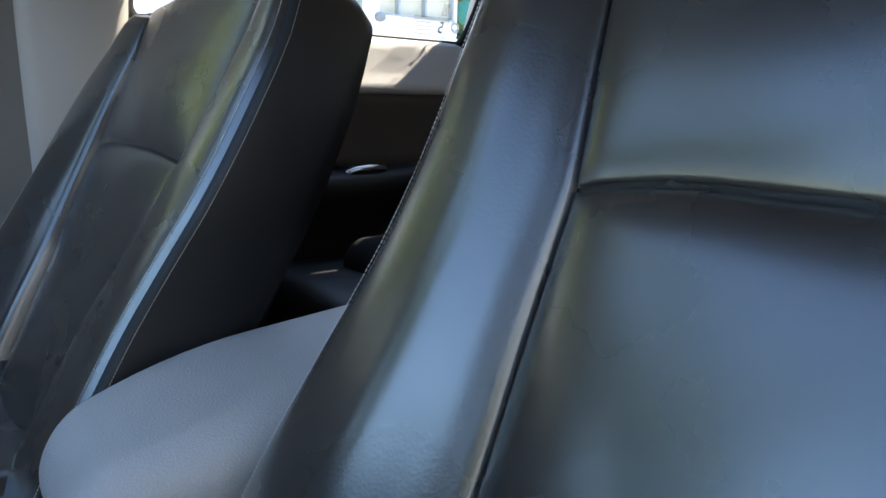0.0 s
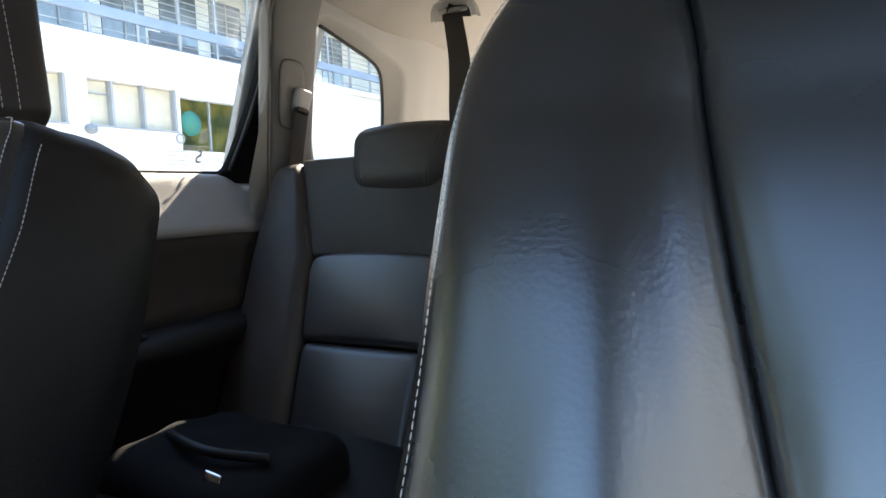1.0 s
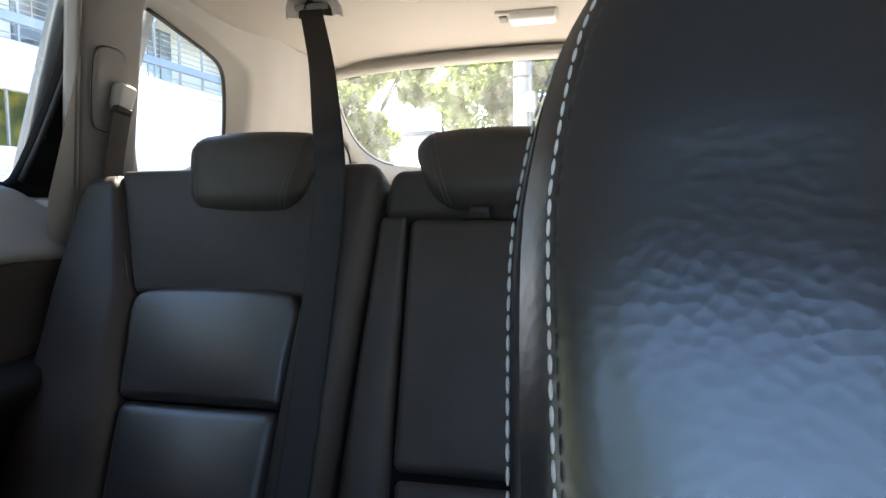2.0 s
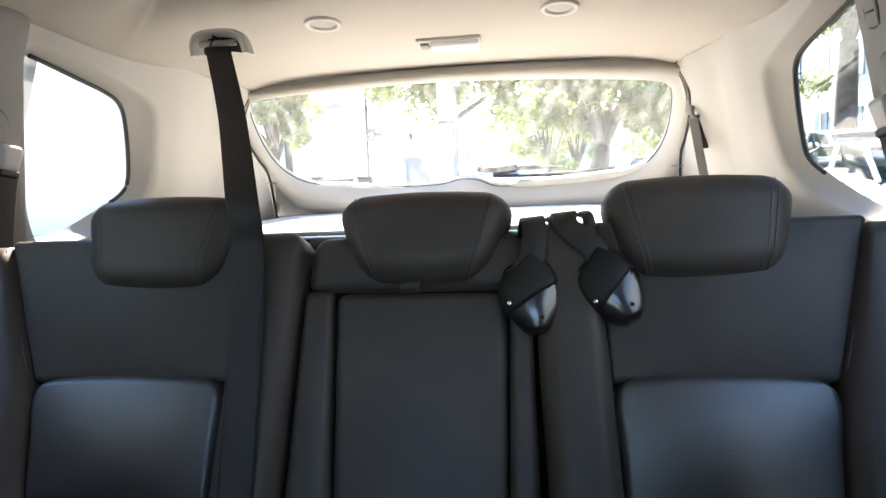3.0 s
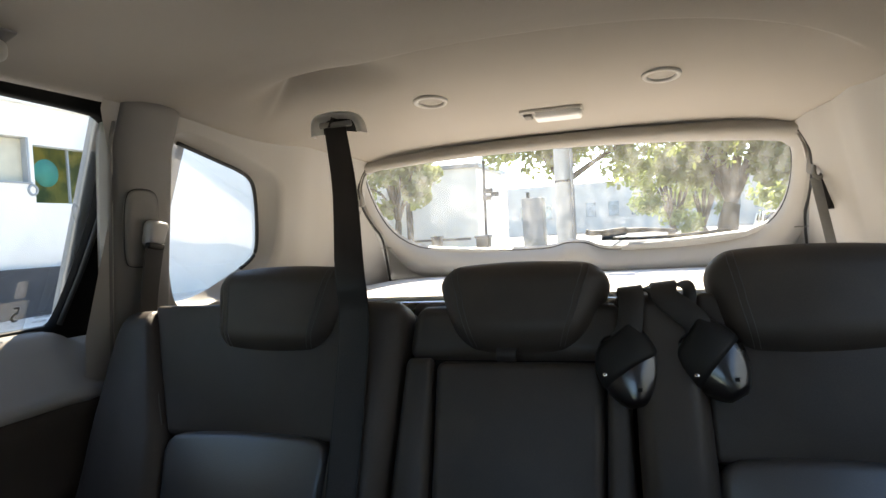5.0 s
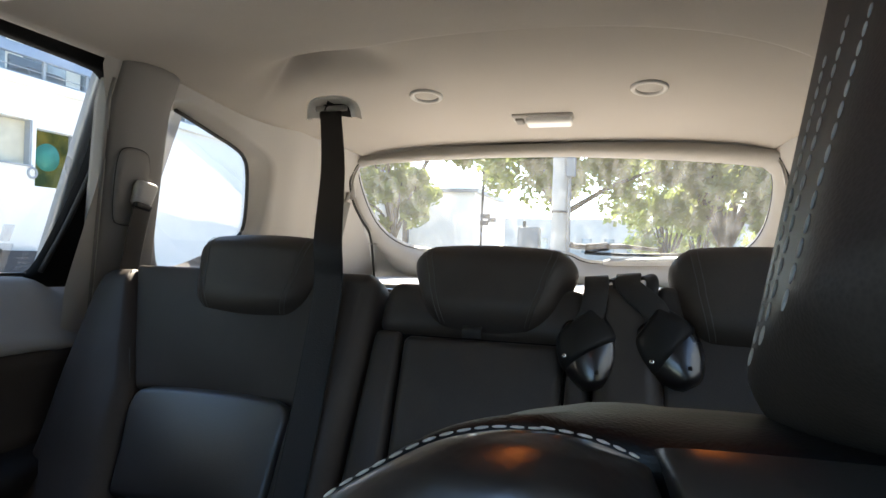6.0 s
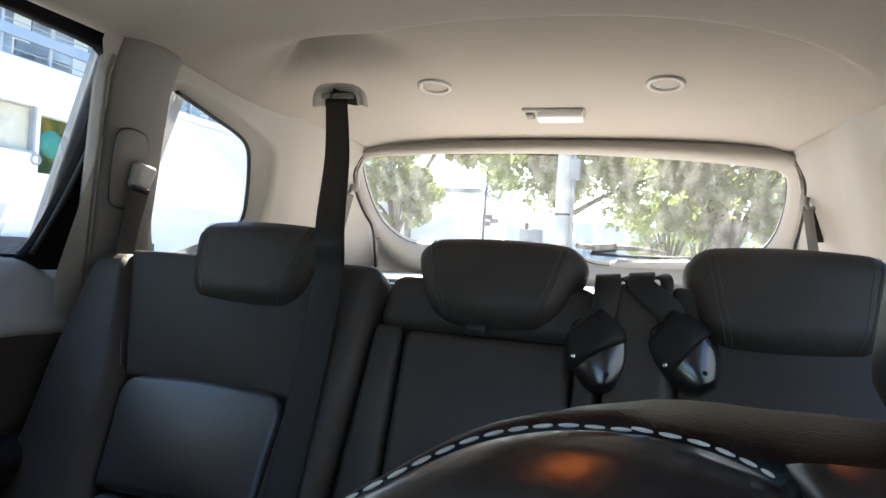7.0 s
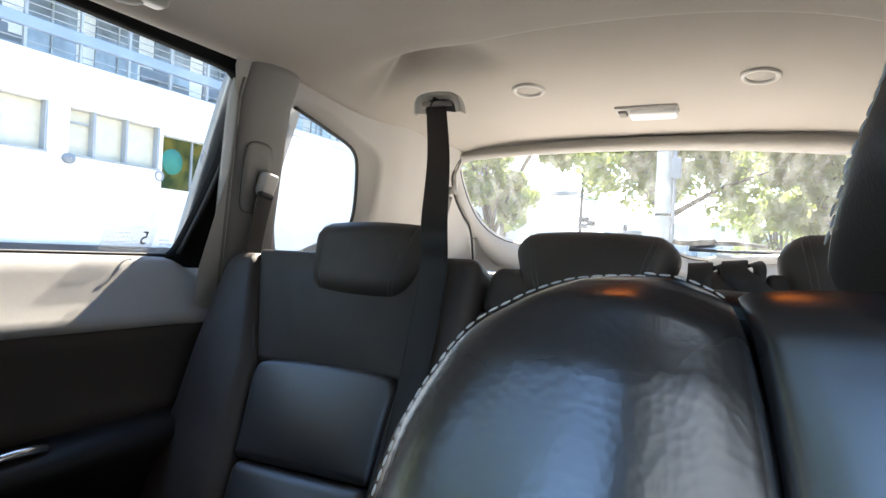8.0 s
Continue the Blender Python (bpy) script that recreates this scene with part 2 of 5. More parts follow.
def resample(pts, n, centre):
    """n points of a closed outline at even angles about a centre (2D)."""
    cx, cy = centre
    pts = [Vector((p[0], p[1])) for p in pts]
    out = []
    for i in range(n):
        a = 2 * math.pi * i / n
        d = Vector((math.cos(a), math.sin(a)))
        best = None
        for p, q in zip(pts, pts[1:] + pts[:1]):
            e = q - p
            den = d.x * e.y - d.y * e.x
            if abs(den) < 1e-12:
                continue
            w = Vector((p.x - cx, p.y - cy))
            t = (w.x * e.y - w.y * e.x) / den
            s = (w.x * d.y - w.y * d.x) / den
            if t > 0 and -1e-6 <= s <= 1 + 1e-6 and (best is None or t > best):
                best = t
        out.append((cx + d.x * best, cy + d.y * best))
    return out


def smooth_loop(pts, rounds=3):
    pts = [Vector(p) for p in pts]
    for _ in range(rounds):
        pts = [q for a, b in zip(pts, pts[1:] + pts[:1]) for q in (a * 0.75 + b * 0.25, a * 0.25 + b * 0.75)]
    return [(p[0], p[1]) for p in pts]


# ---- the car's inner shell ----
CAR_FRONT, ROOF_FRONT = -2.45, -1.47


def half_width(y, z):
    """The inner half-width of the cabin at a place and height."""
    w = 0.785 - 0.35 * (max(z, 1.0) - 1.2) * (1 if z > 1.2 else 0.25)
    if y > 0.28:
        w -= 0.085 * min(1.0, (y - 0.28) / 0.45) ** 1.6
    w -= 0.12 * max(0.0, y - 0.73)
    if y < -1.3:
        w -= 0.10 * min(1.5, (-1.3 - y) / 0.8) ** 2
    return w


def side(s, y, z, out=0.0):
    return Vector((s * (half_width(y, z) + out), y, z))


QW = [(0.014, 1.572), (0.035, 1.587), (0.09, 1.586), (0.16, 1.577), (0.25, 1.560), (0.36, 1.536), (0.405, 1.51), (0.425, 1.46), (0.440, 1.39), (0.448, 1.33), (0.43, 1.290), (0.36, 1.245), (0.27, 1.224), (0.18, 1.214), (0.128, 1.235), (0.095, 1.29), (0.061, 1.379), (0.040, 1.44), (0.024, 1.51)]
QPANE = [(0.03, 1.578), (0.10, 1.566), (0.193, 1.549), (0.302, 1.530), (0.345, 1.508), (0.368, 1.47), (0.394, 1.41), (0.415, 1.345), (0.407, 1.318), (0.36, 1.290), (0.27, 1.252), (0.20, 1.236), (0.14, 1.238), (0.105, 1.29), (0.060, 1.42), (0.035, 1.55)]
N = 150


def quarter_panel(s, name):
    """C-pillar to tailgate trim round the small rear side window."""
    hole = resample(smooth_loop(QW, 2), N, (0.20, 1.42))
    pane = resample(smooth_loop(QPANE, 2), N, (0.20, 1.42))
    outer = resample([(-0.10, 0.55), (1.05, 0.55), (1.06, 1.2), (0.97, 1.30), (0.86, 1.385), (0.775, 1.46), (0.745, 1.55), (0.74, 1.62), (0.3, 1.665), (-0.165, 1.665), (-0.165, 1.60), (-0.10, 1.47)], N, (0.20, 1.42))
    # a soft upright valley where the panel meets the rear pillar
    fold = lambda y, z: 0.012 * math.exp(-((y - 0.66 + 0.30 * (z - 1.39)) / 0.040) ** 2) - 0.010 * math.exp(-((y - 0.52 + 0.30 * (z - 1.39)) / 0.055) ** 2)
    rings = [[side(s, y, z, 0.036) for y, z in pane], [side(s, 0.5 * (y + p), 0.5 * (z + q), 0.024) for (y, z), (p, q) in zip(hole, pane)], [side(s, y, z, 0.006) for y, z in hole], [side(s, 0.20 + (y - 0.20) * 1.012, 1.42 + (z - 1.42) * 1.012, 0.0) for y, z in hole]]
    for f in np.linspace(0.05, 1.0, 26):
        rings.append([side(s, y + (p - y) * f, z + (q - z) * f, fold(y + (p - y) * f, z + (q - z) * f)) for (y, z), (p, q) in zip(hole, outer)])
    wall = single(name, loft(rings), TRIM, "beige grey moulded plastic trim round the rear quarter window", "trim panel", kind="structure")
    win = thing("window_quarter", "fixed rear quarter window in a black rubber seal", "window", tuple(side(s, 0.17, 1.24, 0.05)), kind="structure")
    bm = bmesh.new()
    c = bm.verts.new(side(s, 0.20, 1.415, 0.034))
    ring = [bm.verts.new(side(s, y, z, 0.034)) for y, z in pane]
    for a, b in zip(ring, ring[1:] + ring[:1]):
        bm.faces.new((c, a, b))
    pane_ob = part("pane", bm, SIDEGLASS, win)
    pane_ob.visible_shadow = False
    start = min(range(N), key=lambda i: abs(pane[i][0] - 0.37) + abs(pane[i][1] - 1.297))
    run = [pane[(start + i) % N] for i in range(N)]
    run = run[:next(i for i, (y, z) in enumerate(run) if i > 10 and y < 0.06)]
    part("seal", tube([side(s, y, z, 0.029) for y, z in run], 0.0045, 6), RUBBER, win, "thin black rubber seal")
    return wall


quarter_panel(-1, "wall_quarter_left")
quarter_panel(1, "wall_quarter_right")


def crease(x):
    return 0.075 + 0.13 * min(1.3, abs(x) / 0.52) ** 2.2


def ceiling_z(x, y):
    w = half_width(y, 1.62)
    e = min(1.0, abs(x) / w)
    mid = 1.690 if y < 0 else 1.690 - 0.135 * (min(y, 0.74) / 0.74) ** 1.35 * 0.63
    t = max(0.0, min(1.0, (y - 0.15) / 0.55))
    z = mid - (0.055 * e ** 4 + 0.02 * e ** 14) * (1 - 0.62 * t * t * (3 - 2 * t))
    d = y - crease(x)
    if abs(x) < 0.60:
        fade = min(1.0, (0.60 - abs(x)) / 0.12)
        z += 0.026 * fade * (1 / (1 + math.exp(-max(-40, min(40, d / 0.0035))))) * math.exp(-max(0, d) / 0.13)
    z += 0.048 * math.exp(-abs((x + 0.415) / 0.135) ** 3 - ((y - 0.185) / 0.066) ** 2)
    return z


def ceiling():
    ys = list(np.linspace(ROOF_FRONT, -0.05, 40)) + list(np.linspace(-0.04, 0.40, 110)) + list(np.linspace(0.41, 0.742, 24))
    us = list(np.linspace(-1, 1, 121))
    return sheet(lambda u, y: (u * (half_width(y, 1.60) + 0.008), y, ceiling_z(u * (half_width(y, 1.60) + 0.008), y)), us, ys, (0, 0, 0.025))


single("ceiling", ceiling(), LINER, "cream fabric headliner with a shallow moulded step", "headliner", kind="structure")


def doors(s, name):
    """A rear door: panel, armrest, dark window frame and pane."""
    d = thing(name, "closed rear car door with a pale top and dark armrest", "car door", (s * 0.80, -0.55, 0.55))
    zs = [(1.228, 0.068), (1.222, 0.045), (1.212, 0.034), (1.19, 0.026), (1.15, 0.010), (1.115, -0.006), (1.102, -0.014), (1.090, -0.012)]
    ys = list(np.linspace(-0.975, -0.030, 48))

    def shoulder(y, i):
        z, out = zs[int(i)]
        k = min(1.0, max(0.0, (y + 0.16) / 0.085))
        return Vector((s * (0.785 + out + 0.006 * k * k), y, z - 0.030 * k * k * (1.0 if i < 5 else 0.3)))

    part("upper_panel", sheet(shoulder, ys, range(len(zs)), (s * 0.02, 0, -0.004)), DOORTOP, d, "grey soft door top")
    low = [(1.088, -0.010), (1.06, -0.006), (1.0, 0.0), (0.95, -0.004), (0.92, -0.012)]
    part("lower_panel", sheet(lambda y, i: Vector((s * (0.785 + low[int(i)][1]), y, low[int(i)][0])), ys, range(len(low)), (s * 0.02, 0, 0)), DOORLOW, d, "brown grey fabric door panel")
    arm = [(0.918, 0.0), (0.915, -0.03), (0.905, -0.075), (0.885, -0.085), (0.86, -0.075), (0.82, -0.03), (0.70, -0.015), (0.50, -0.01)]
    part("armrest", sheet(lambda y, i: Vector((s * (0.785 + arm[int(i)][1] * (1 - 0.5 * max(0.0, (y + 0.25) / 0.2))), y, arm[int(i)][0] + 0.03 * max(0, y + 0.45))), ys, range(len(arm)), (s * 0.03, 0, 0)), BLACK, d, "black plastic armrest")
    part("handle", tube(curve_points([(s * 0.735, -0.545, 0.908), (s * 0.725, -0.52, 0.918), (s * 0.725, -0.475, 0.920), (s * 0.735, -0.44, 0.914)], 6), 0.009, 8), METAL, d, "chrome pull handle")
    # window frame: a ring between the pane and the body's seal
    pane = smooth_loop([(-0.126, 1.225), (-0.106, 1.32), (-0.094, 1.43), (-0.102, 1.53), (-0.118, 1.590), (-0.14, 1.598), (-0.30, 1.602), (-0.60, 1.610), (-0.93, 1.610), (-0.955, 1.60), (-0.955, 1.5), (-0.950, 1.24), (-0.945, 1.223), (-0.93, 1.222), (-0.16, 1.222)], 2)
    c = (-0.54, 1.42)
    inner = resample(pane, N, c)
    outer = resample([(-0.026, 1.200), (-0.058, 1.36), (-0.090, 1.50), (-0.098, 1.57), (-0.114, 1.618), (-0.18, 1.626), (-0.60, 1.634), (-0.985, 1.634), (-0.985, 1.215)], N, c)
    xw = lambda z: 0.845 - 0.42 * (z - 1.22)
    rings = [[(s * (xw(z) + 0.004), y, z) for y, z in inner], [(s * (xw(z) - 0.012), y, z) for y, z in inner]]
    for f in (0.15, 0.45, 0.75, 0.92, 1.0):
        ring = []
        for (y, z), (p, q) in zip(inner, outer):
            a, c2 = y + (p - y) * f, z + (q - z) * f
            target = half_width(a, c2) + (0.02 if c2 > 1.23 else 0.04)
            ring.append((s * ((xw(c2) - 0.014) * (1 - f) + min(target, xw(c2) - 0.014) * f), a, c2))
        rings.append(ring)
    part("window_frame", loft(rings), SHELL, d, "black window frame with a triangular corner cover")
    bm = bmesh.new()
    mid = bm.verts.new((s * xw(1.42), c[0], 1.42))
    ring = [bm.verts.new((s * xw(z), y, z)) for y, z in inner]
    for a, b in zip(ring, ring[1:] + ring[:1]):
        bm.faces.new((mid, a, b))
    g = part("pane", bm, SIDEGLASS, d)
    g.visible_shadow = False
    for k, dy in enumerate((0.012, 0.026)):
        part("glass_run", tube(curve_points([(s * (xw(1.24) - 0.018), -0.116 + dy + 0.02, 1.24), (s * (xw(1.40) - 0.018), -0.098 + dy, 1.40), (s * (xw(1.54) - 0.018), -0.106 + dy, 1.54), (s * (xw(1.58) - 0.018), -0.118 + dy, 1.58)], 6), 0.0022, 6), PILLAR if k == 0 else RUBBER, d, "thin rubber run beside the pane")
    part("sill_seal", box(min(s * 0.836, s * 0.856), max(s * 0.836, s * 0.856), -0.95, -0.12, 1.216, 1.2295, 0.003), RUBBER, d, "black rubber sill seal")
    part("corner_edge", tube(curve_points([(s * (xw(1.23) - 0.020), -0.122, 1.23), (s * (xw(1.33) - 0.020), -0.102, 1.33), (s * (xw(1.43) - 0.020), -0.091, 1.43)], 5), 0.005, 6), RUBBER, d)
    return d


left_door = doors(-1, "rear_door")
doors(1, "rear_door")
# pale strip and pillar trim between door and quarter window
GUIDE = mat("guide_plastic", (0.40, 0.385, 0.37), 0.4, vary=0.05)
for s in (-1, 1):
    nm = "left" if s < 0 else "right"
    lean = lambda z: 0.27 * max(0.0, 1.55 - max(z, 1.2))
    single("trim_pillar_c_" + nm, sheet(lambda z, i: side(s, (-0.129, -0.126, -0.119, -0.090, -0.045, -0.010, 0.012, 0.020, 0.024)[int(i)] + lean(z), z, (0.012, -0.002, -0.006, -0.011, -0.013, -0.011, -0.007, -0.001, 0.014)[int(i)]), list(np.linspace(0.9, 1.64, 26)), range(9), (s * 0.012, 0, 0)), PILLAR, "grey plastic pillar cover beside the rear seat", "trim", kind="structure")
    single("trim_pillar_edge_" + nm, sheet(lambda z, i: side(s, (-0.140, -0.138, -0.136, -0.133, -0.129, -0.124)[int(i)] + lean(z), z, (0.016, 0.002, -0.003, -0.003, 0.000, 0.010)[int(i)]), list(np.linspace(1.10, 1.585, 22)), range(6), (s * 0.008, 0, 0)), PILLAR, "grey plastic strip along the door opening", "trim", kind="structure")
    anchor = thing("belt_anchor", "grey belt guide on an oval pillar cover", "belt guide", tuple(side(s, -0.045, 1.36, -0.02)))
    yc = lambda z: -0.030 - 0.27 * (z - 1.40)
    rim = smooth_loop([(-0.040, -0.068), (-0.043, 0.0), (-0.040, 0.058), (-0.020, 0.070), (0.020, 0.070), (0.040, 0.058), (0.043, 0.0), (0.040, -0.068), (0.02, -0.076), (-0.02, -0.076)], 2)
    pt = lambda a, b, d: side(s, a + yc(1.402 + b), 1.402 + b, d)
    part("cover_plate", loft([[pt(a * f, b * f, d) for a, b in rim] for f, d in ((1.0, -0.006), (0.99, -0.014), (0.94, -0.0165), (0.6, -0.0155), (0.05, -0.015))]), PILLAR, anchor)
    part("cover_joint", tube([pt(a * 1.02, b * 1.01, -0.0124) for a, b in rim], 0.0010, 6, True), RUBBER, anchor, "dark joint round the cover")
    gy = -0.004
    part("guide", rbox((0.024, 0.052, 0.050), 0.011, (1, 3, 3), 4, lambda p: side(s, gy + p.y * (1 + 5 * p.z), 1.388 + p.z - 0.15 * p.y, -0.023) + Vector((p.x * s, 0, 0))), GUIDE, anchor, "pale grey plastic belt guide")
    part("slot", rbox((0.014, 0.044, 0.012), 0.004, (1, 1, 1), 2, lambda p: side(s, gy - 0.003 + p.y, 1.364 + p.z - 0.15 * p.y, -0.032) + Vector((p.x * s, 0, 0))), BLACK, anchor)
    pts = curve_points([side(s, gy - 0.002, 1.366, -0.032), side(s, gy + 0.012, 1.25, -0.034), side(s, gy + 0.018, 1.08, -0.036), side(s, gy, 0.80, -0.03)], 8)
    single("seat_belt", strip(pts, (0, 1, 0), 0.048, 0.0018), BELTGREY, "dark grey outer seat belt hanging down the pillar", "seat belt", group="outer rear belts")
    single("wall_pillar_outer_" + nm, sheet(lambda z, y: Vector((s * (0.876 - 0.42 * (z - 1.22)), y - 0.06 * (z - 1.32), z)), list(np.linspace(1.18, 1.64, 12)), list(np.linspace(-0.082, 0.15, 8)), (s * 0.025, 0, 0)), BODYPAINT, "painted outer pillar behind the rear door", "body side", kind="structure")
# plug in the pillar on one side
plug = thing("trim_plug", "small rectangular plug with a slot in the pillar trim", "trim plug", tuple(side(1, -0.026, 1.50, -0.012)))
part("plug_face", rbox((0.006, 0.032, 0.042), 0.0028, (1, 1, 1), 3, lambda p: side(1, -0.030 + p.y - p.z * 0.27, 1.527 + p.z, -0.012) + Vector((p.x, 0, 0))), PILLAR, plug)
part("plug_joint", tube([side(1, -0.030 + a - b * 0.27, 1.527 + b, -0.0128) for a, b in smooth_loop([(-0.0175, -0.0225), (0.0175, -0.0225), (0.0175, 0.0225), (-0.0175, 0.0225)], 2)], 0.0009, 6, True), RUBBER, plug, "dark joint line")
part("plug_slot", box(side(1, -0.03, 1.525, -0.0165).x - 0.001, side(1, -0.03, 1.525, -0.0165).x + 0.001, -0.041, -0.021, 1.524, 1.527, 0.0005), RUBBER, plug)

# ---- tailgate ----
REAR = smooth_loop([(-0.60, 1.556), (-0.55, 1.568), (-0.3, 1.579), (0, 1.582), (0.3, 1.571), (0.55, 1.554), (0.60, 1.540), (0.614, 1.49), (0.616, 1.42), (0.600, 1.362), (0.56, 1.318), (0.50, 1.294), (0.36, 1.279), (0.13, 1.274), (0.07, 1.279), (0.03, 1.302), (-0.03, 1.306), (-0.07, 1.292), (-0.13, 1.287), (-0.36, 1.291), (-0.50, 1.306), (-0.56, 1.33), (-0.598, 1.375), (-0.612, 1.43), (-0.612, 1.50)], 2)
REAR = [(x * (1.0 if x < 0 else 1.0 - 0.055 * min(1.0, x / 0.4)), z) for x, z in REAR]


def gate(x, z, lift=0.0):
    """A place on the sloping tailgate, lift metres into the cabin."""
    return Vector((x, 2.33 - z - lift * 0.707, z - lift * 0.707))


def tailgate():
    t = thing("tailgate", "closed tailgate with pale inner trim and a curved rear window", "tailgate", (0, 1.05, 1.20))
    hole = resample(REAR, 160, (0, 1.44))
    inner_edge = [(x * 1.0, z) for x, z in hole]
    rings = [[gate(x, z, -0.012) for x, z in hole], [gate(x, z, 0.012) for x, z in hole]]

    def grow(x, z, f):
        low = max(0.0, min(1.0, (1.40 - z) / 0.10))
        return x * (1 + (0.075 if x < 0 else 0.135) * f), z + ((0.018 + 0.016 * max(0.0, min(1.0, 0.4 + x))) * f if z > 1.45 else 0) - low * 0.012 * f

    for f, up in ((0.12, 0.026), (0.5, 0.034), (1.0, 0.030)):
        rings.append([gate(*grow(x, z, f), up + 0.030 * f * max(0.0, min(1.0, (1.36 - z) / 0.06))) for x, z in inner_edge])
    last = [grow(x, z, 1.0) for x, z in inner_edge]
    rings.append([Vector((x * 1.01, (gate(x, z, 0.02).y + 0.015) if z > 1.36 else 1.0 + 0.06 * (1.36 - z) / 0.08, z if z > 1.36 else z - 0.085 * min(1, (1.36 - z) / 0.06))) for x, z in last])
    part("inner_trim", loft(rings), TRIM, t, "pale grey moulded inner trim")
    bm = bmesh.new()
    c = bm.verts.new(gate(0, 1.44))
    ring = [bm.verts.new(gate(x, z)) for x, z in hole]
    for a, b in zip(ring, ring[1:] + ring[:1]):
        bm.faces.new((c, a, b))
    p = part("rear_window", bm, REARGLASS, t, "dusty curved rear window")
    p.visible_shadow = False
    part("seal", tube([gate(x, z, 0.002) for x, z in hole], 0.0024, 6, True), RUBBER, t, "thin black window seal")
    for s in (-1, 1):
        part("panel_joint", tube(curve_points([gate(s * 0.575, 1.575, 0.035), gate(s * 0.60, 1.59, 0.03), gate(s * 0.62, 1.60, 0.02)], 4), 0.0018, 5), PILLAR, t)
        part("side_joint", tube(curve_points([gate(s * 0.60, 1.345, 0.040), gate(s * 0.63, 1.343, 0.038), gate(s * 0.655, 1.34, 0.03)], 4), 0.0016, 5), PILLAR, t)
    wiper = part("wiper", tube(curve_points([gate(0.03, 1.312, -0.03), gate(0.06, 1.306, -0.03), (gate(0.20, 1.306, -0.034)), gate(0.30, 1.300, -0.030)], 6), [0.009] * 7 + [0.008] * 6 + [0.006] * 6, 8), BLACK, t, "black rear wiper arm and blade")
    part("wiper_blade", tube([gate(0.075, 1.292, -0.022), gate(0.20, 1.287, -0.024), gate(0.33, 1.291, -0.024), gate(0.452, 1.303, -0.020)], 0.0055, 6), RUBBER, wiper)
    part("wiper_hub", rbox((0.080, 0.03, 0.026), 0.010, (2, 1, 1), 3, lambda q: gate(0.115 + q.x, 1.303 + 0.10 * q.x + q.z, -0.032) + Vector((0, q.y, 0))), BLACK, wiper)
    return t


tailgate()
# pale edge of the headliner above the rear window, and the dark gaps at the tailgate's sides
single("trim_rear_header", tube([Vector((x, 0.738, ceiling_z(x, 0.742) - 0.010)) for x in np.linspace(-0.615, 0.615, 60)], 0.0035, 8), TRIM_LIGHT, "pale plastic strip along the headliner's rear edge", "trim", kind="structure")
single("trim_rear_band", sheet(lambda x, i: Vector((x, (0.733, 0.737, 0.752, 0.775, 0.800)[int(i)], ceiling_z(x, 0.742) + (0.004, -0.011, -0.0125, -0.010, -0.004)[int(i)])), list(np.linspace(-0.585, 0.585, 40)), range(5)), TRIM, "plain plastic band above the rear window", "trim", kind="structure")
for s in (-1, 1):
    gap = curve_points([(s * 0.560, 0.744, 1.566), (s * 0.578, 0.732, 1.553), (s * 0.590, 0.724, 1.528), (s * 0.599, 0.726, 1.492), (s * 0.609, 0.774, 1.442), (s * 0.617, 0.855, 1.392), (s * 0.624, 0.945, 1.340), (s * 0.645, 1.03, 1.22), (s * 0.650, 1.05, 1.195)], 6)
    single("trim_gate_gap_" + ("left" if s < 0 else "right"), tube(gap, 0.0042, 6), RUBBER, "black rubber seal beside the tailgate", "trim", kind="structure")
    single("trim_gate_side_" + ("left" if s < 0 else "right"), sheet(lambda i, k: gap[int(i)] + Vector((s * (0.03 * k - 0.010), 0.006 + 0.012 * k, 0)), range(len(gap) - 6), (0, 1, 2, 3, 4, 5)), TRIM, "plain plastic jamb beside the tailgate", "trim", kind="structure")
    glass_x = lambda z: float(np.interp(z, [1.17, 1.285, 1.297, 1.310, 1.333, 1.375, 1.43, 1.50], [0.10, 0.14, 0.37, 0.51, 0.568, 0.606, 0.620, 0.622])) * (1.0 if s < 0 else 0.948)
    single("wall_gate_corner_" + ("left" if s < 0 else "right"), sheet(lambda z, k: gate(s * (glass_x(z) + 0.004 + (0.74 - glass_x(z)) * k), z, 0.008), list(np.linspace(1.15, 1.50, 60)), list(np.linspace(0, 1, 6)), (0, 0.012, 0.012)), TRIM_LIGHT, "pale lower corner of the tailgate lining", "tailgate lining", kind="structure")
    hook = thing("belt_hook", "grey belt hook with a hanging strap on the rear pillar", "belt hook", (s * 0.615, 0.72, 1.2), group="rear pillar hooks")
    part("hook_plate", rbox((0.034, 0.020, 0.060), 0.009, (1, 1, 2), 3, lambda p: Vector((s * 0.610 + p.x, 0.745 + p.y - 0.3 * p.z, 1.478 + p.z))), PILLAR, hook, "grey moulded hook")
    part("hook_finger", tube(curve_points([(s * 0.605, 0.73, 1.465), (s * 0.602, 0.715, 1.445), (s * 0.612, 0.715, 1.435), (s * 0.62, 0.725, 1.445)], 5), 0.006, 6), PILLAR, hook)
    part("hanger", strip(curve_points([(s * 0.622, 0.735, 1.465), (s * 0.628, 0.73, 1.43), (s * 0.634, 0.725, 1.36)], 6), (1, 0.6, 0), 0.022, 0.006), BLACK, hook, "black belt tongue")
    part("strap", strip(curve_points([(s * 0.603, 0.712, 1.437), (s * 0.612, 0.70, 1.37), (s * 0.625, 0.685, 1.28), (s * 0.64, 0.675, 1.17)], 6), (1, 0.5, 0), 0.028, 0.002), WEB_GREY, hook, "grey webbing strap")

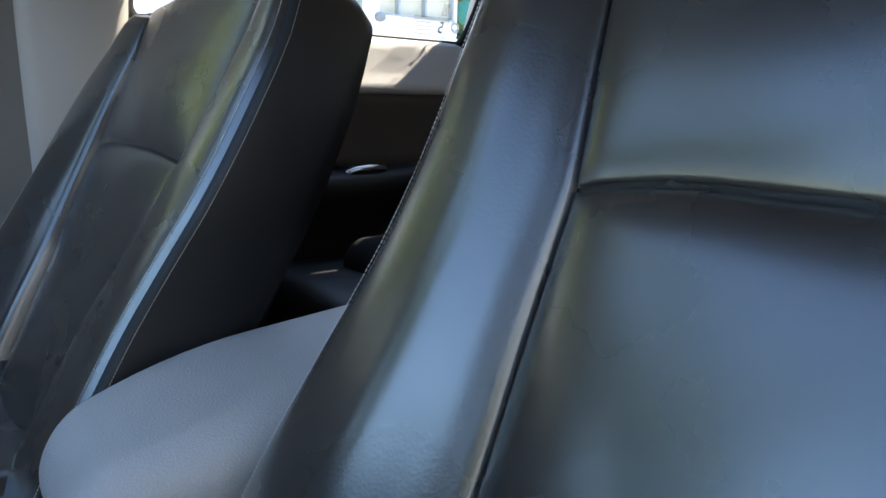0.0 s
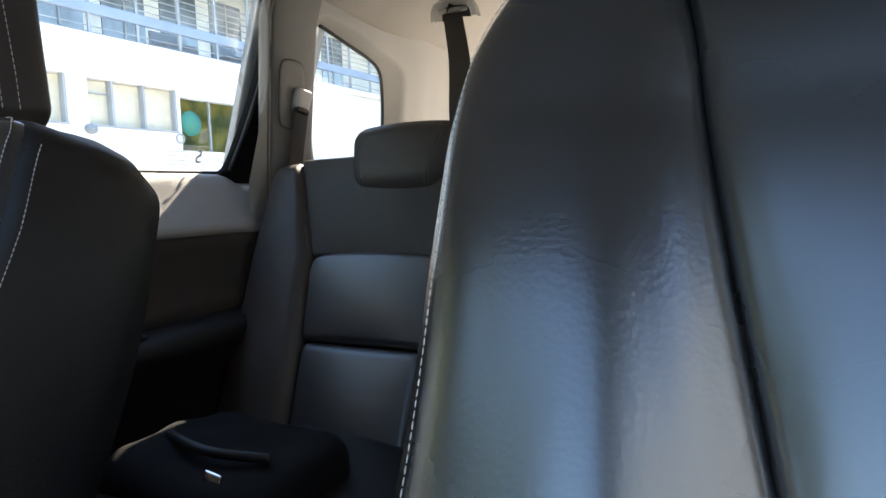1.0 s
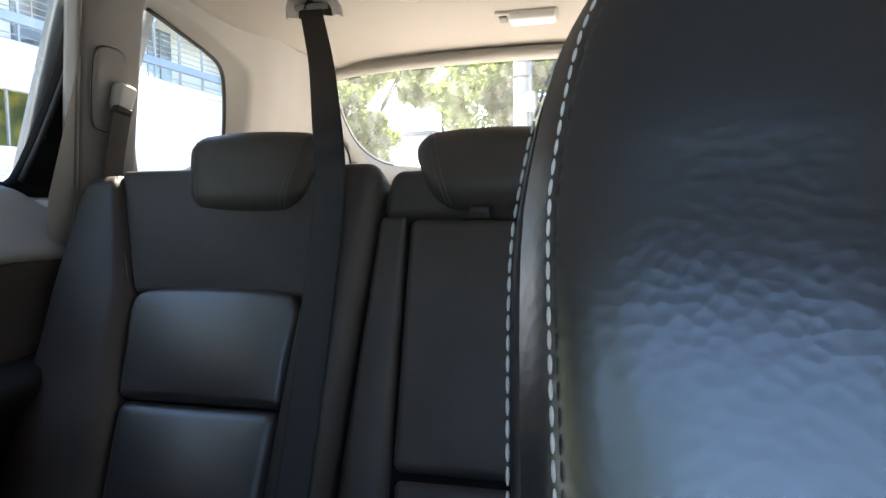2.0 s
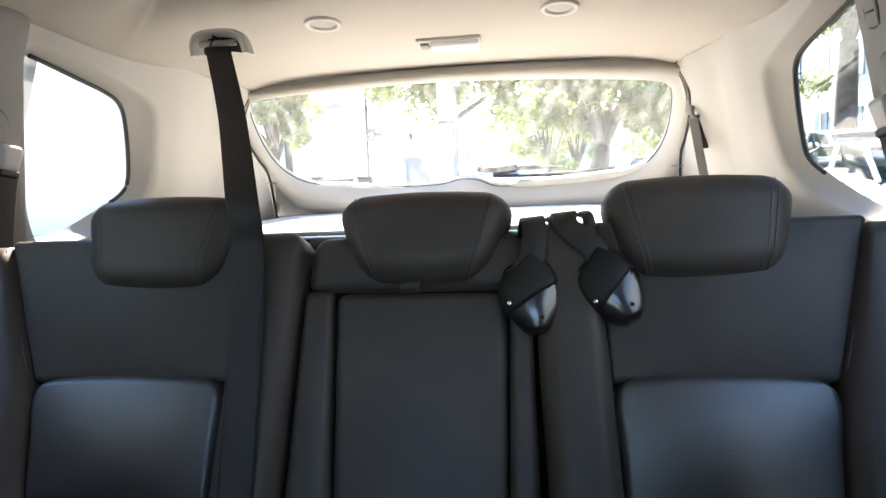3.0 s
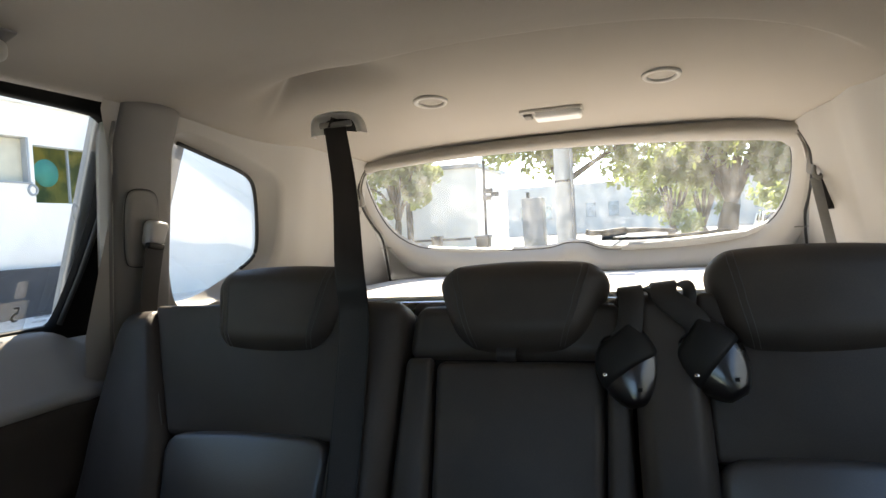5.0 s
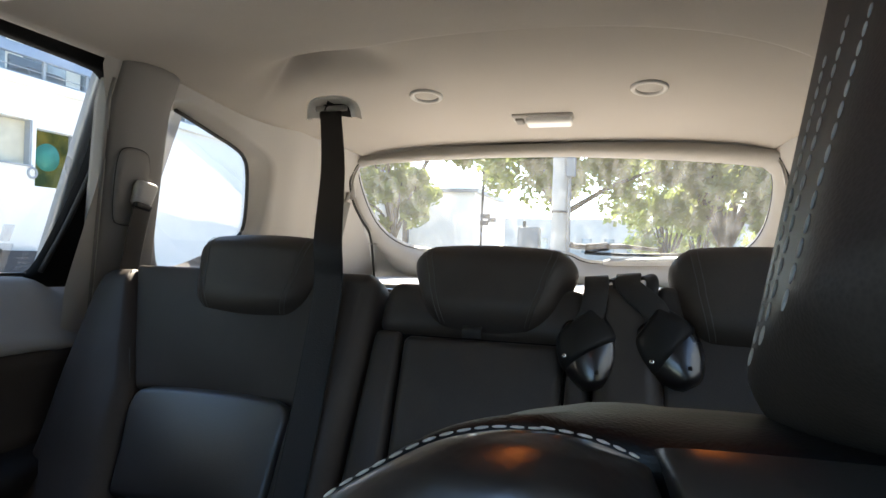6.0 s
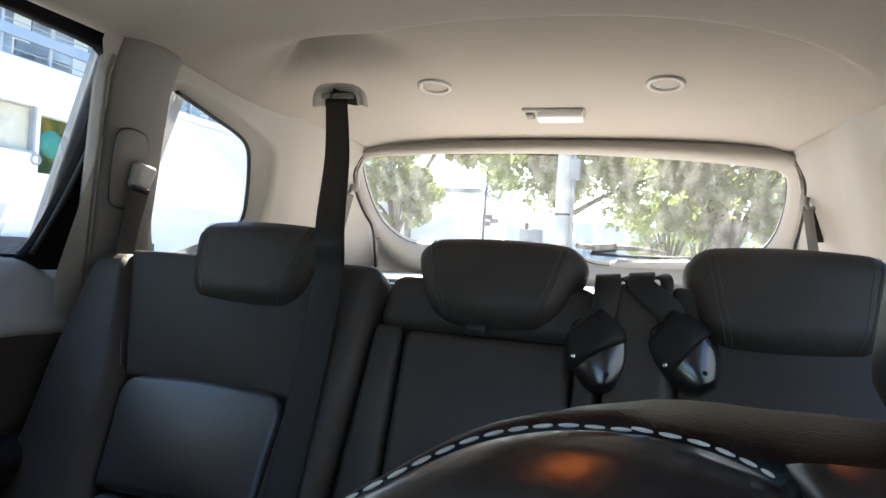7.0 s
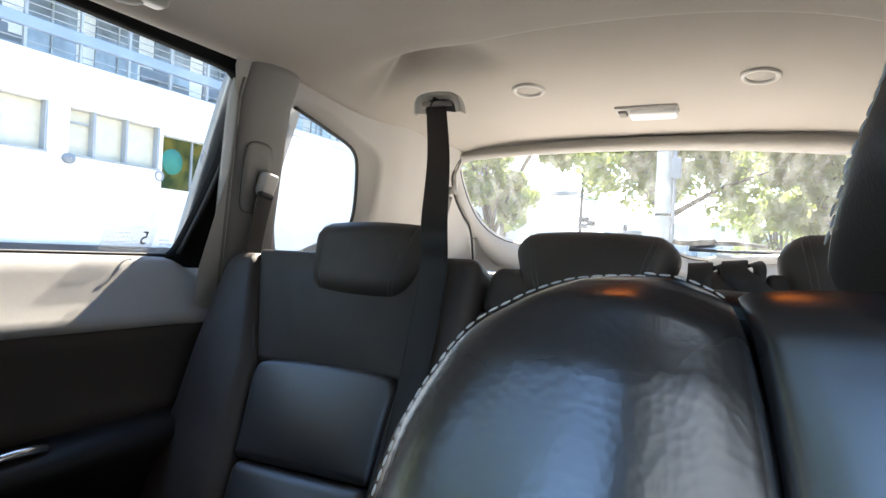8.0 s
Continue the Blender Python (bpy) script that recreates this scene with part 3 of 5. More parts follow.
# ---- cargo cover ----
cover = thing("cargo_cover", "pale roll-out cargo cover behind the rear seats", "cargo cover", (0, 0.6, 1.17))
part("cloth", sheet(lambda x, y: Vector((x * (1 - 0.10 * max(0, (y - 0.85) / 0.2)), y, 1.208 - 0.006 * math.sin((y - 0.37) / 0.68 * math.pi) + 0.0015 * math.sin(9 * x + 5 * y))), list(np.linspace(-0.655, 0.655, 50)), list(np.linspace(0.37, 1.055, 30)), (0, 0, -0.004)), SHELFCLOTH, cover, "pale taut cover cloth")
part("roller_case", rbox((1.40, 0.055, 0.05), 0.02, (8, 1, 1), 4, lambda p: p + Vector((0.0, 0.345, 1.180))), GLOSS, cover, "black roller case")
for s in (-1, 1):
    part("end_cap", rbox((0.06, 0.065, 0.06), 0.022, (1, 1, 1), 4, lambda p: p + Vector((s * 0.725, 0.345, 1.180))), GLOSS, cover, "black glossy end cap")
part("front_hem", tube([Vector((x, 0.368, 1.208)) for x in np.linspace(-0.65, 0.65, 20)], 0.006, 6), SHELFCLOTH, cover)

# ---- ceiling fittings ----
def speaker(x, y):
    o = thing("ceiling_speaker", "round pale speaker grille set in the headliner", "speaker", (x, y, ceiling_z(x, y)), group="ceiling speakers")
    n = Vector((ceiling_z(x - 0.03, y) - ceiling_z(x + 0.03, y), ceiling_z(x, y - 0.03) - ceiling_z(x, y + 0.03), 0.06)).normalized()
    u = n.orthogonal().normalized()
    w = n.cross(u)
    c = Vector((x, y, ceiling_z(x, y)))
    place = lambda r, a, h: c - n * h + (u * math.cos(a) + w * math.sin(a)) * r
    prof = [(0.0395, -0.004), (0.0395, 0.003), (0.037, 0.006), (0.031, 0.006), (0.028, 0.002), (0.028, -0.004)]
    part("ring", loft([[place(r, 2 * math.pi * i / 48, h) for i in range(48)] for r, h in prof]), TRIM_LIGHT, o, "pale plastic ring")
    part("grille", loft([[place(r, 2 * math.pi * i / 36, h) for i in range(36)] for r, h in ((0.030, 0.0), (0.022, 0.002), (0.010, 0.003), (0.0005, 0.003))]), GRILLE, o, "woven grille cloth")
    return o


speaker(-0.237, 0.372)
speaker(0.262, 0.382)
lamp = thing("courtesy_lamp", "small unlit rectangular courtesy lamp in the headliner", "ceiling lamp", (0.012, 0.535, ceiling_z(0.012, 0.535)))
zl = ceiling_z(0.012, 0.535)
slope = (ceiling_z(0.012, 0.555) - ceiling_z(0.012, 0.515)) / 0.04
tilt = lambda p: Vector((0.012 + p.x, 0.535 + p.y, zl + slope * p.y + p.z))
part("base", rbox((0.150, 0.048, 0.012), 0.006, (4, 2, 1), 3, lambda p: tilt(p + Vector((0, 0, -0.002)))), TRIM, lamp)
part("lens", rbox((0.112, 0.040, 0.022), 0.008, (4, 2, 1), 3, lambda p: tilt(p + Vector((0.016, 0, -0.012)))), LENS, lamp, "white plastic lens")
part("switch", rbox((0.020, 0.030, 0.014), 0.004, (1, 1, 1), 2, lambda p: tilt(p + Vector((-0.056, 0, -0.008)))), PILLAR, lamp, "small grey rocker switch")

# centre belt from its pocket in the ceiling
slot = thing("belt_outlet", "pale arched outlet for the centre belt in the headliner", "belt outlet", (-0.42, 0.25, 1.62))
arch = [(-0.066, -0.026), (-0.062, 0.0), (-0.045, 0.018), (0, 0.023), (0.045, 0.018), (0.062, 0.0), (0.066, -0.026)]
arch = [(p.x, p.y) for p in curve_points([(a, b, 0) for a, b in arch], 6)]
bx = lambda a, b, d: Vector((-0.420 + 0.92 * a, 0.252 + d - 0.25 * b, 1.612 + 0.95 * b))
part("surround", loft([[bx(a * f, b * f - (1 - f) * 0.014, d) for a, b in arch] for f, d in ((1.05, 0.02), (1.04, -0.002), (0.99, -0.0045), (0.92, -0.0045), (0.86, 0.000), (0.70, 0.010), (0.64, 0.022))], closed=False), TRIM_LIGHT, slot, "moulded pale surround")
part("pocket", loft([[bx(a * f, b * f - (1 - f) * 0.014, d) for a, b in arch] for f, d in ((0.69, 0.016), (0.3, 0.022), (0.05, 0.022))], closed=False), BLACK, slot)
part("roller", tube([bx(-0.040, -0.004, 0.0), bx(0.040, -0.004, 0.0)], 0.007, 8), PILLAR, slot)
O_REAR = Vector((0, -0.03, 1.23))
UP_REAR, OUT_REAR = Vector((0, 0.42, 1)).normalized(), Vector((0, -1, 0.42)).normalized()


def rear(x, n, s):
    return O_REAR + Vector((x, 0, 0)) + OUT_REAR * n + UP_REAR * s


belt_pts = curve_points([bx(0.0, -0.002, 0.008), bx(0.0, -0.014, -0.005), Vector((-0.332, 0.10, 1.455)), Vector((-0.240, -0.085, 1.312)), rear(-0.232, 0.062, -0.02), rear(-0.228, 0.054, -0.12), rear(-0.226, 0.046, -0.30), rear(-0.224, 0.046, -0.48), rear(-0.224, 0.050, -0.62)], 10)
belt = thing("centre_belt", "black centre seat belt running from the ceiling over the seat", "seat belt", tuple(belt_pts[-1]))
part("webbing", strip(belt_pts, (1, 0.15, 0), 0.046, 0.0016), WEBBING, belt)
for dx in (-0.0245, 0.0245):
    part("selvedge", strip([p + Vector((dx, 0, 0)) for p in belt_pts], (1, 0.15, 0), 0.0030, 0.0024), BLACK, belt, "thick woven belt edge")

for s in (-1, 1):
    hb = thing("grab_handle", "folded beige grab handle above the rear door", "grab handle", (s * 0.60, -0.55, 1.63), group="grab handles")
    xh = 0.585
    hz = lambda y: ceiling_z(s * xh, y)
    # flat darker plate that paints the shadow above the handle
    part("shade_plate", rbox((0.030, 0.27, 0.010), 0.004, (1, 6, 1), 2, lambda p: Vector((s * (xh - 0.016) + p.x, -0.515 + p.y, ceiling_z(s * (xh - 0.016) + p.x, -0.515 + p.y) + p.z * 0.6))), PILLAR, hb, "darker grey plate painting the shade above the handle")
    part("bar", tube(curve_points([(s * xh, -0.62, hz(-0.62) - 0.004), (s * (xh + 0.006), -0.60, hz(-0.56) - 0.026), (s * (xh + 0.008), -0.50, hz(-0.50) - 0.030), (s * (xh + 0.006), -0.435, hz(-0.46) - 0.026), (s * xh, -0.410, hz(-0.41) - 0.004)], 8), 0.0095, 10), TRIM_LIGHT, hb)
    for y in (-0.615, -0.412):
        part("mount", rbox((0.036, 0.062, 0.030), 0.012, (1, 2, 1), 4, lambda p: Vector((s * xh + p.x, y + p.y, hz(y) - 0.012 + p.z))), TRIM_LIGHT, hb)


# ---- rear seats ----
def stitches(path, every, length, r):
    """Short thread stitches laid along a line."""
    bm = bmesh.new()
    walked, nxt = 0.0, 0.0
    for a, b in zip(path, path[1:]):
        d = (b - a).length
        while nxt <= walked + d:
            p = a + (b - a) * ((nxt - walked) / d)
            t = (b - a).normalized() * (length / 2)
            tube([p - t, p - t * 0.6, p, p + t * 0.6, p + t], [r * 0.45, r * 0.9, r * 1.1, r * 0.9, r * 0.45], 6, False, bm)
            nxt += every
        walked += d
    return bm


def pad(rows, n0, n1, r, frame_fn, crown=0.0, nx=10, k=5, sag=None):
    """A padded panel: rows of (s, x left, x right) from top to bottom, n0 to n1 deep along the seat's normal."""
    tops = [q[0] for q in rows]
    s1, s0 = max(tops), min(tops)
    H = s1 - s0
    ss = [q[0] for q in reversed(rows)]
    xl, xr = [q[1] for q in reversed(rows)], [q[2] for q in reversed(rows)]
    W = max(b - a for a, b in zip(xl, xr))
    D = n1 - n0

    def w(p):
        s = s0 + (p.z / H + 0.5) * H
        a, b = np.interp(s, ss, xl), np.interp(s, ss, xr)
        mid, half = (a + b) / 2, (b - a) / 2
        u = p.x / (W / 2)
        x = mid + u * half
        n = n0 + (p.y / D + 0.5) * D
        f = (p.y / D + 0.5)
        n += crown * f * (1 - u * u) * (1 - (2 * p.z / H) ** 2)
        if sag:
            n += f * sag(x, s)
        return frame_fn(x, n, s)

    return rbox((W, D, H), r, (nx, 2, max(6, int(H / 0.02))), k, w)


def right_x(x):
    return float(np.interp(-x, [0.155, 0.165, 0.277, 0.60, 0.68, 0.755, 0.80], [0.185, 0.195, 0.301, 0.598, 0.657, 0.752, 0.80]))


def soft_noise(a, f=7.0, seed=0.0):
    return lambda x, s: a * noise.noise(Vector((x * f, s * f, seed)))


def headrest(parent, xc, fn, s0, s1, wt, wb, n0, n1, leather, thread, posts=True, name="headrest"):
    H, D = s1 - s0, n1 - n0
    rad = 0.044

    def w(p, grow=0.0):
        v = p.z / H + 0.5
        half = (wb + (wt - wb) * max(0.0, min(1.0, v * 1.25)) ** 0.8) / 2
        u = p.x / (wt / 2)
        f = p.y / D + 0.5
        n = n0 + D * f + 0.012 * f * (1 - u * u) + grow * (1 if f > 0.5 else 0)
        bow = 0.006 * (1 - u * u) * (1 if v > 0.5 else -1)
        return fn(xc + u * half, n, s0 + H * v + bow - 0.012 * (1 - f) * (0.5 - v))

    hr = part(name, rbox((wt, D, H), rad, (16, 3, 8), 7, w), leather, parent)
    for sx in (-1, 1):
        for off in (0.0, 0.010):
            line = []
            for t in np.linspace(0.05, 0.95, 22):
                zz = H * (t - 0.5)
                over = max(0.0, abs(zz) - (H / 2 - rad))
                line.append(w(Vector((sx * (wt / 2 * (0.78 - 0.05 * (1 - t)) - off), D / 2 - (rad - math.sqrt(rad * rad - over * over)), zz)), 0.0004))
            part("stitch_line", stitches(line, 0.0075, 0.0055, 0.0011) if thread == THREAD else tube(line, 0.0006, 5), thread, hr)
    if posts:
        for sx in (-0.055, 0.055):
            part("post", tube([fn(xc + sx, (n0 + n1) / 2, s0 - 0.06), fn(xc + sx, (n0 + n1) / 2, s0 + 0.02)], 0.006, 8), METAL, hr, "metal headrest post")
    return hr


def rear_outer(s):
    fx = (lambda x: x) if s < 0 else right_x
    fn = lambda x, n, q: rear(fx(x), n, q)
    seat = thing("rear_seat", "black leather outer rear seat with padded insert and headrest", "car seat", (s * 0.46, -0.45, 0.45), group="outer rear seats")
    part("backrest_shell", pad([(0.015, -0.752, -0.160), (-0.05, -0.765, -0.163), (-0.70, -0.77, -0.19)], -0.12, -0.020, 0.03, fn), SHELL, seat, "black seat back shell")
    part("head_panel", pad([(0.022, -0.690, -0.258), (-0.05, -0.665, -0.262), (-0.216, -0.600, -0.272)], -0.06, 0.004, 0.012, fn, 0.012, 14, sag=soft_noise(0.004)), LEATHER_REAR, seat)
    arch_fn = lambda x, n, q: fn(x, n, q + 0.010 * (1 - ((x + 0.436) / 0.165) ** 2) * max(0.0, (q + 0.396) / 0.185))
    part("insert_panel", pad([(-0.213, -0.566, -0.300), (-0.219, -0.584, -0.284), (-0.230, -0.594, -0.276), (-0.248, -0.597, -0.273), (-0.30, -0.588, -0.278), (-0.396, -0.579, -0.284)], -0.05, 0.012, 0.015, arch_fn, 0.014, 14, sag=soft_noise(0.004, 6, 2)), INSERT, seat, "padded leather insert with a soft sheen")
    part("insert_panel", pad([(-0.398, -0.579, -0.284), (-0.55, -0.57, -0.286), (-0.68, -0.565, -0.288)], -0.05, 0.012, 0.022, fn, 0.016, 14), INSERT, seat)
    part("side_bolster", pad([(0.012, -0.722, -0.682), (0.0, -0.738, -0.676), (-0.03, -0.752, -0.664), (-0.10, -0.760, -0.636), (-0.214, -0.765, -0.597), (-0.40, -0.768, -0.576), (-0.68, -0.77, -0.563)], -0.06, 0.022, 0.036, fn, 0.014, 10, sag=soft_noise(0.005, 8, 4)), LEATHER_REAR, seat)
    part("side_bolster", pad([(0.018, -0.262, -0.162), (-0.214, -0.274, -0.169), (-0.40, -0.284, -0.178), (-0.68, -0.288, -0.19)], -0.06, 0.028, 0.028, fn, 0.010, 8, sag=soft_noise(0.004, 8, 6)), LEATHER_REAR, seat)
    line = [fn(np.interp(q, [-0.214, -0.05, 0.0], [-0.600, -0.668, -0.684]), 0.0125, q) for q in np.linspace(-0.20, 0.004, 16)]
    part("stitch_line", tube(line, 0.0012, 5), THREAD_DIM, seat, "pale grey seam stitching")
    part("cushion", rbox((0.60, 0.56, 0.16), 0.045, (12, 10, 3), 5, lambda p: Vector((fx(-0.468 + p.x), -0.52 + p.y, 0.645 + p.z + 0.05 * -p.y + 0.012 * math.cos(p.x * 9) * (p.z > 0)))), LEATHER_DARK, seat, "black leather seat cushion")
    headrest(seat, -0.411 if s < 0 else -0.436, fn if s < 0 else (lambda x, n, q: rear(-x, n, q)), -0.068, 0.083, 0.278, 0.214, -0.075, 0.026, LEATHER_REAR, THREAD_DIM)
    return seat


rear_outer(-1)
rear_outer(1)
mid = thing("rear_seat", "narrow black leather centre rear seat with fold-down armrest", "car seat", (0.02, -0.45, 0.45))
part("backrest_shell", pad([(0.010, -0.153, 0.183), (-0.05, -0.157, 0.188), (-0.70, -0.18, 0.197)], -0.11, -0.010, 0.028, rear), SHELL, mid)
part("head_panel", pad([(0.012, -0.148, 0.178), (-0.03, -0.156, 0.188), (-0.080, -0.158, 0.189)], -0.06, 0.004, 0.022, rear, 0.006, 14), LEATHER_REAR, mid)
part("side_bolster", pad([(-0.076, -0.158, -0.112), (-0.45, -0.174, -0.100), (-0.68, -0.18, -0.098)], -0.05, 0.010, 0.016, rear, 0.006, 6), LEATHER_REAR, mid)
part("side_bolster", pad([(-0.076, 0.158, 0.189), (-0.45, 0.152, 0.196), (-0.68, 0.151, 0.198)], -0.05, 0.010, 0.014, rear, 0.006, 6), LEATHER_REAR, mid)
arm = part("folding_armrest", pad([(-0.082, -0.107, 0.153), (-0.47, -0.096, 0.149)], -0.04, 0.010, 0.016, rear, 0.008, 14, sag=soft_noise(0.003, 6, 9)), LEATHER_REAR, mid, "folded-up leather armrest")
part("pull_tab", strip(curve_points([rear(0.010, 0.008, -0.062), rear(0.010, 0.018, -0.068), rear(0.010, 0.020, -0.076), rear(0.010, 0.014, -0.084)], 5), (1, 0, 0), 0.030, 0.004), WEBBING, arm, "dark webbing pull tab")
part("lower_pad", pad([(-0.478, -0.096, 0.149), (-0.68, -0.09, 0.148)], -0.06, -0.005, 0.014, rear, 0.004, 10), LEATHER_REAR, mid)
part("cushion", rbox((0.36, 0.56, 0.15), 0.04, (8, 10, 3), 4, lambda p: Vector((0.015 + p.x, -0.52 + p.y, 0.65 + p.z - 0.05 * p.y))), LEATHER_DARK, mid)
headrest(mid, 0.026, rear, -0.064, 0.073, 0.280, 0.185, -0.070, 0.028, LEATHER_REAR, THREAD_DIM)

# ---- front seats ----
def smooth_line(pairs):
    """A smooth function through pairs of (place, value), places falling."""
    pts = curve_points([(-a, b, 0) for a, b in pairs], 8)
    px, py = [p.x for p in pts], [p.y for p in pts]
    return lambda q: float(np.interp(-q, px, py))


def front_headrest(parent, fn, xc, wide, n0, q0, tilt, depth, drop):
    """A deep headrest, wider at its foot, with a stitched gusset round the sides."""
    H, D, W, r = 0.196, 0.118, 0.270, 0.030
    k = wide / 0.150

    def w(p, grow=0.0):
        v, f = p.z / H + 0.5, p.y / D + 0.5
        u = p.x / (W / 2)
        half = k * (0.150 - (0.040 + 0.030 * f) * max(0.0, v - 0.12) + 0.003 * math.sin(math.pi * f)) + grow
        return fn(xc + u * half, n0 + depth * f + 0.014 * f * (1 - u * u) + (tilt * H - 0.012) * v, q0 + H * v + 0.010 * (1 - u * u) * v - drop * f)

    hr = part("headrest", rbox((W, D, H), r, (18, 6, 10), 7, w), LEATHER_HEAD, parent, "deep stitched leather headrest")
    for sx in (-1, 1):
        for f in (0.40, 0.54, 0.72):
            over = max(0.0, (f - 0.5) * D - (D / 2 - r))
            inset = r - math.sqrt(r * r - over * over)
            line = [w(Vector((sx * (W / 2 - inset), D * (f - 0.5 + 0.10 * max(0.0, 0.25 - t)), H * (t - 0.5))), 0.0004) for t in np.linspace(0.12, 0.62, 18)]
            part("stitching", stitches(line, 0.0060, 0.0047, 0.00040), THREAD, hr, "white topstitching")
    for sx in (-0.055, 0.055):
        part("post", tube([fn(xc + sx, -0.035, -0.06), fn(xc + sx, n0 + 0.035, q0 + 0.03)], 0.006, 8), METAL, hr, "metal headrest post")
    return hr


DRIVER = dict(base=(0, -0.906, 1.2485), lean=0.448, centre=0.44, wing=1.0, dx=-0.014, head=(0.44, 0.145, -0.062, 0.001, 0.0, 0.118, 0.0), puff=0.004,
              edge=[(0.0, 0.246), (-0.001, 0.236), (-0.0054, 0.225), (-0.0128, 0.215), (-0.021, 0.2047), (-0.034, 0.197), (-0.05, 0.1905), (-0.07, 0.1870), (-0.09, 0.1858), (-0.14, 0.1888), (-0.20, 0.193), (-0.25, 0.1938), (-0.30, 0.190), (-0.34, 0.183), (-0.40, 0.170), (-0.50, 0.153), (-0.70, 0.138)],
              seam=[(0.0, 0.270), (-0.02, 0.2758), (-0.05, 0.282), (-0.09, 0.2875), (-0.14, 0.2962), (-0.20, 0.3083), (-0.236, 0.3155), (-0.250, 0.3170), (-0.28, 0.3185), (-0.34, 0.321), (-0.42, 0.3255), (-0.70, 0.338)])
MATE = dict(base=(0, -0.95, 1.210), lean=0.50, centre=0.41, wing=1.75, dx=-0.118, head=(0.41, 0.150, -0.090, 0.050, 0.5, 0.090, 0.045), puff=0.014,
            edge=[(0.0, 0.145), (-0.003, 0.128), (-0.009, 0.112), (-0.022, 0.100), (-0.045, 0.092), (-0.075, 0.082), (-0.13, 0.070), (-0.20, 0.065), (-0.27, 0.068), (-0.35, 0.083), (-0.43, 0.092), (-0.55, 0.085), (-0.70, 0.08)],
            seam=[(0.0, 0.169), (-0.03, 0.174), (-0.08, 0.181), (-0.17, 0.186), (-0.25, 0.200), (-0.31, 0.212), (-0.38, 0.231), (-0.43, 0.246), (-0.55, 0.262), (-0.70, 0.275)])


def front_seat(s, label, base, lean, centre, edge, seam, wing, dx, head, puff):
    up, out = Vector((0, lean, 1)).normalized(), Vector((0, -1, lean)).normalized()
    base = Vector(base)
    fn = lambda x, n, q: base + Vector((s * x, 0, 0)) + out * n + up * q
    seat = thing("front_seat", label, "car seat", (s * centre, -1.15, 0.40), group="front seats")
    swell = lambda q: 0.007 * max(0.0, (q + 0.08) / 0.08)
    raised = lambda q: 0.004 * max(0.0, min(1.0, -q / 0.05))
    xe, xs = smooth_line(edge), smooth_line(seam)
    bound = lambda x: min(x, 2 * centre - x)
    rows = [(-0.030, xe(-0.03) + 0.060), (-0.06, xe(-0.06) + 0.030), (-0.12, xe(-0.12) + 0.012), (-0.30, xe(-0.30) + 0.010), (-0.62, xe(-0.62) + 0.010)]
    part("backrest_shell", pad([(q, x, 2 * centre - x) for q, x in rows], -0.104, -0.030, 0.030, fn, 0.0, 12, 6), SHELL, seat, "black fabric seat back")
    cross = lambda x: -0.231 - 0.010 * max(0.0, min(1.0, (abs(x - centre) - 0.045) / (centre - xs(-0.24) - 0.045))) ** 1.6
    flat = lambda q: float(np.interp(-q, [0.0, 0.004, 0.012, 0.03, 0.07, 0.15, 0.30, 0.50, 0.70], [0.000, 0.004, 0.009, 0.013, 0.017, 0.023, 0.032, 0.046, 0.053]))
    floor_n = lambda q: 0.001 + 0.33 * flat(q) + swell(q) + 0.5 * raised(q)

    def panel(upper):
        """A puffed panel between the two seams, drawn in along its edges."""
        def f(u, v):
            q = 0.0
            for _ in range(4):
                x = xs(q) + (2 * centre - 2 * xs(q)) * u
                q = -0.0015 + (cross(x) + 0.0015) * v if upper else cross(x) + (-0.70 - cross(x)) * v
            d = min(x - xs(q), 2 * centre - xs(q) - x)
            c = abs(q - cross(x))
            n = floor_n(q) - 0.003 * math.exp(-d / 0.0012) - 0.003 * math.exp(-c / 0.0012)
            n += 0.007 * (1 - math.exp(-d / 0.014)) * (1 - math.exp(-c / 0.016)) + (puff if upper else 0.012) * (1 - math.exp(-c / 0.06)) * (1 - ((x - centre) / (centre - xs(q))) ** 2)
            n += 0.0016 * noise.noise(Vector((x * 9, q * 9, 1.0 if upper else 4.0))) * min(1.0, d / 0.02) * min(1.0, c / 0.02)
            # wrinkles drawn towards the seam's corner
            n += 0.0007 * math.sin(95 * (x - xs(q)) + 60 * q) * math.exp(-d / 0.035) * math.exp(-c / 0.030) * min(1.0, d / 0.006)
            n -= 0.006 * max(0.0, (q + 0.016) / 0.016) ** 2
            return fn(x, n, q)

        grow = lambda a, k: [a * (1 - math.cos(math.pi * i / k)) / 2 for i in range(k + 1)]
        us = [0.0, 0.004, 0.008, 0.014] + [0.02 + 0.96 * g for g in grow(1.0, 44)] + [0.986, 0.992, 0.996, 1.0]
        vs = [0.0, 0.006, 0.014] + [0.024 + 0.952 * g for g in grow(1.0, 40)] + [0.986, 0.993, 1.0]
        return sheet(f, us, vs)

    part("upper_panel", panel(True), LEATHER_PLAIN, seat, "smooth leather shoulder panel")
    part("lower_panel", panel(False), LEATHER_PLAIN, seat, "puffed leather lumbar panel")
    qs = [0.0, -0.002, -0.005, -0.010, -0.018, -0.03, -0.05, -0.08, -0.12, -0.18, -0.256, -0.32, -0.40, -0.48, -0.55, -0.62, -0.70]
    fine = [q for a, b in zip(qs, qs[1:]) for q in np.linspace(a, b, 6)[:-1]] + [qs[-1]]
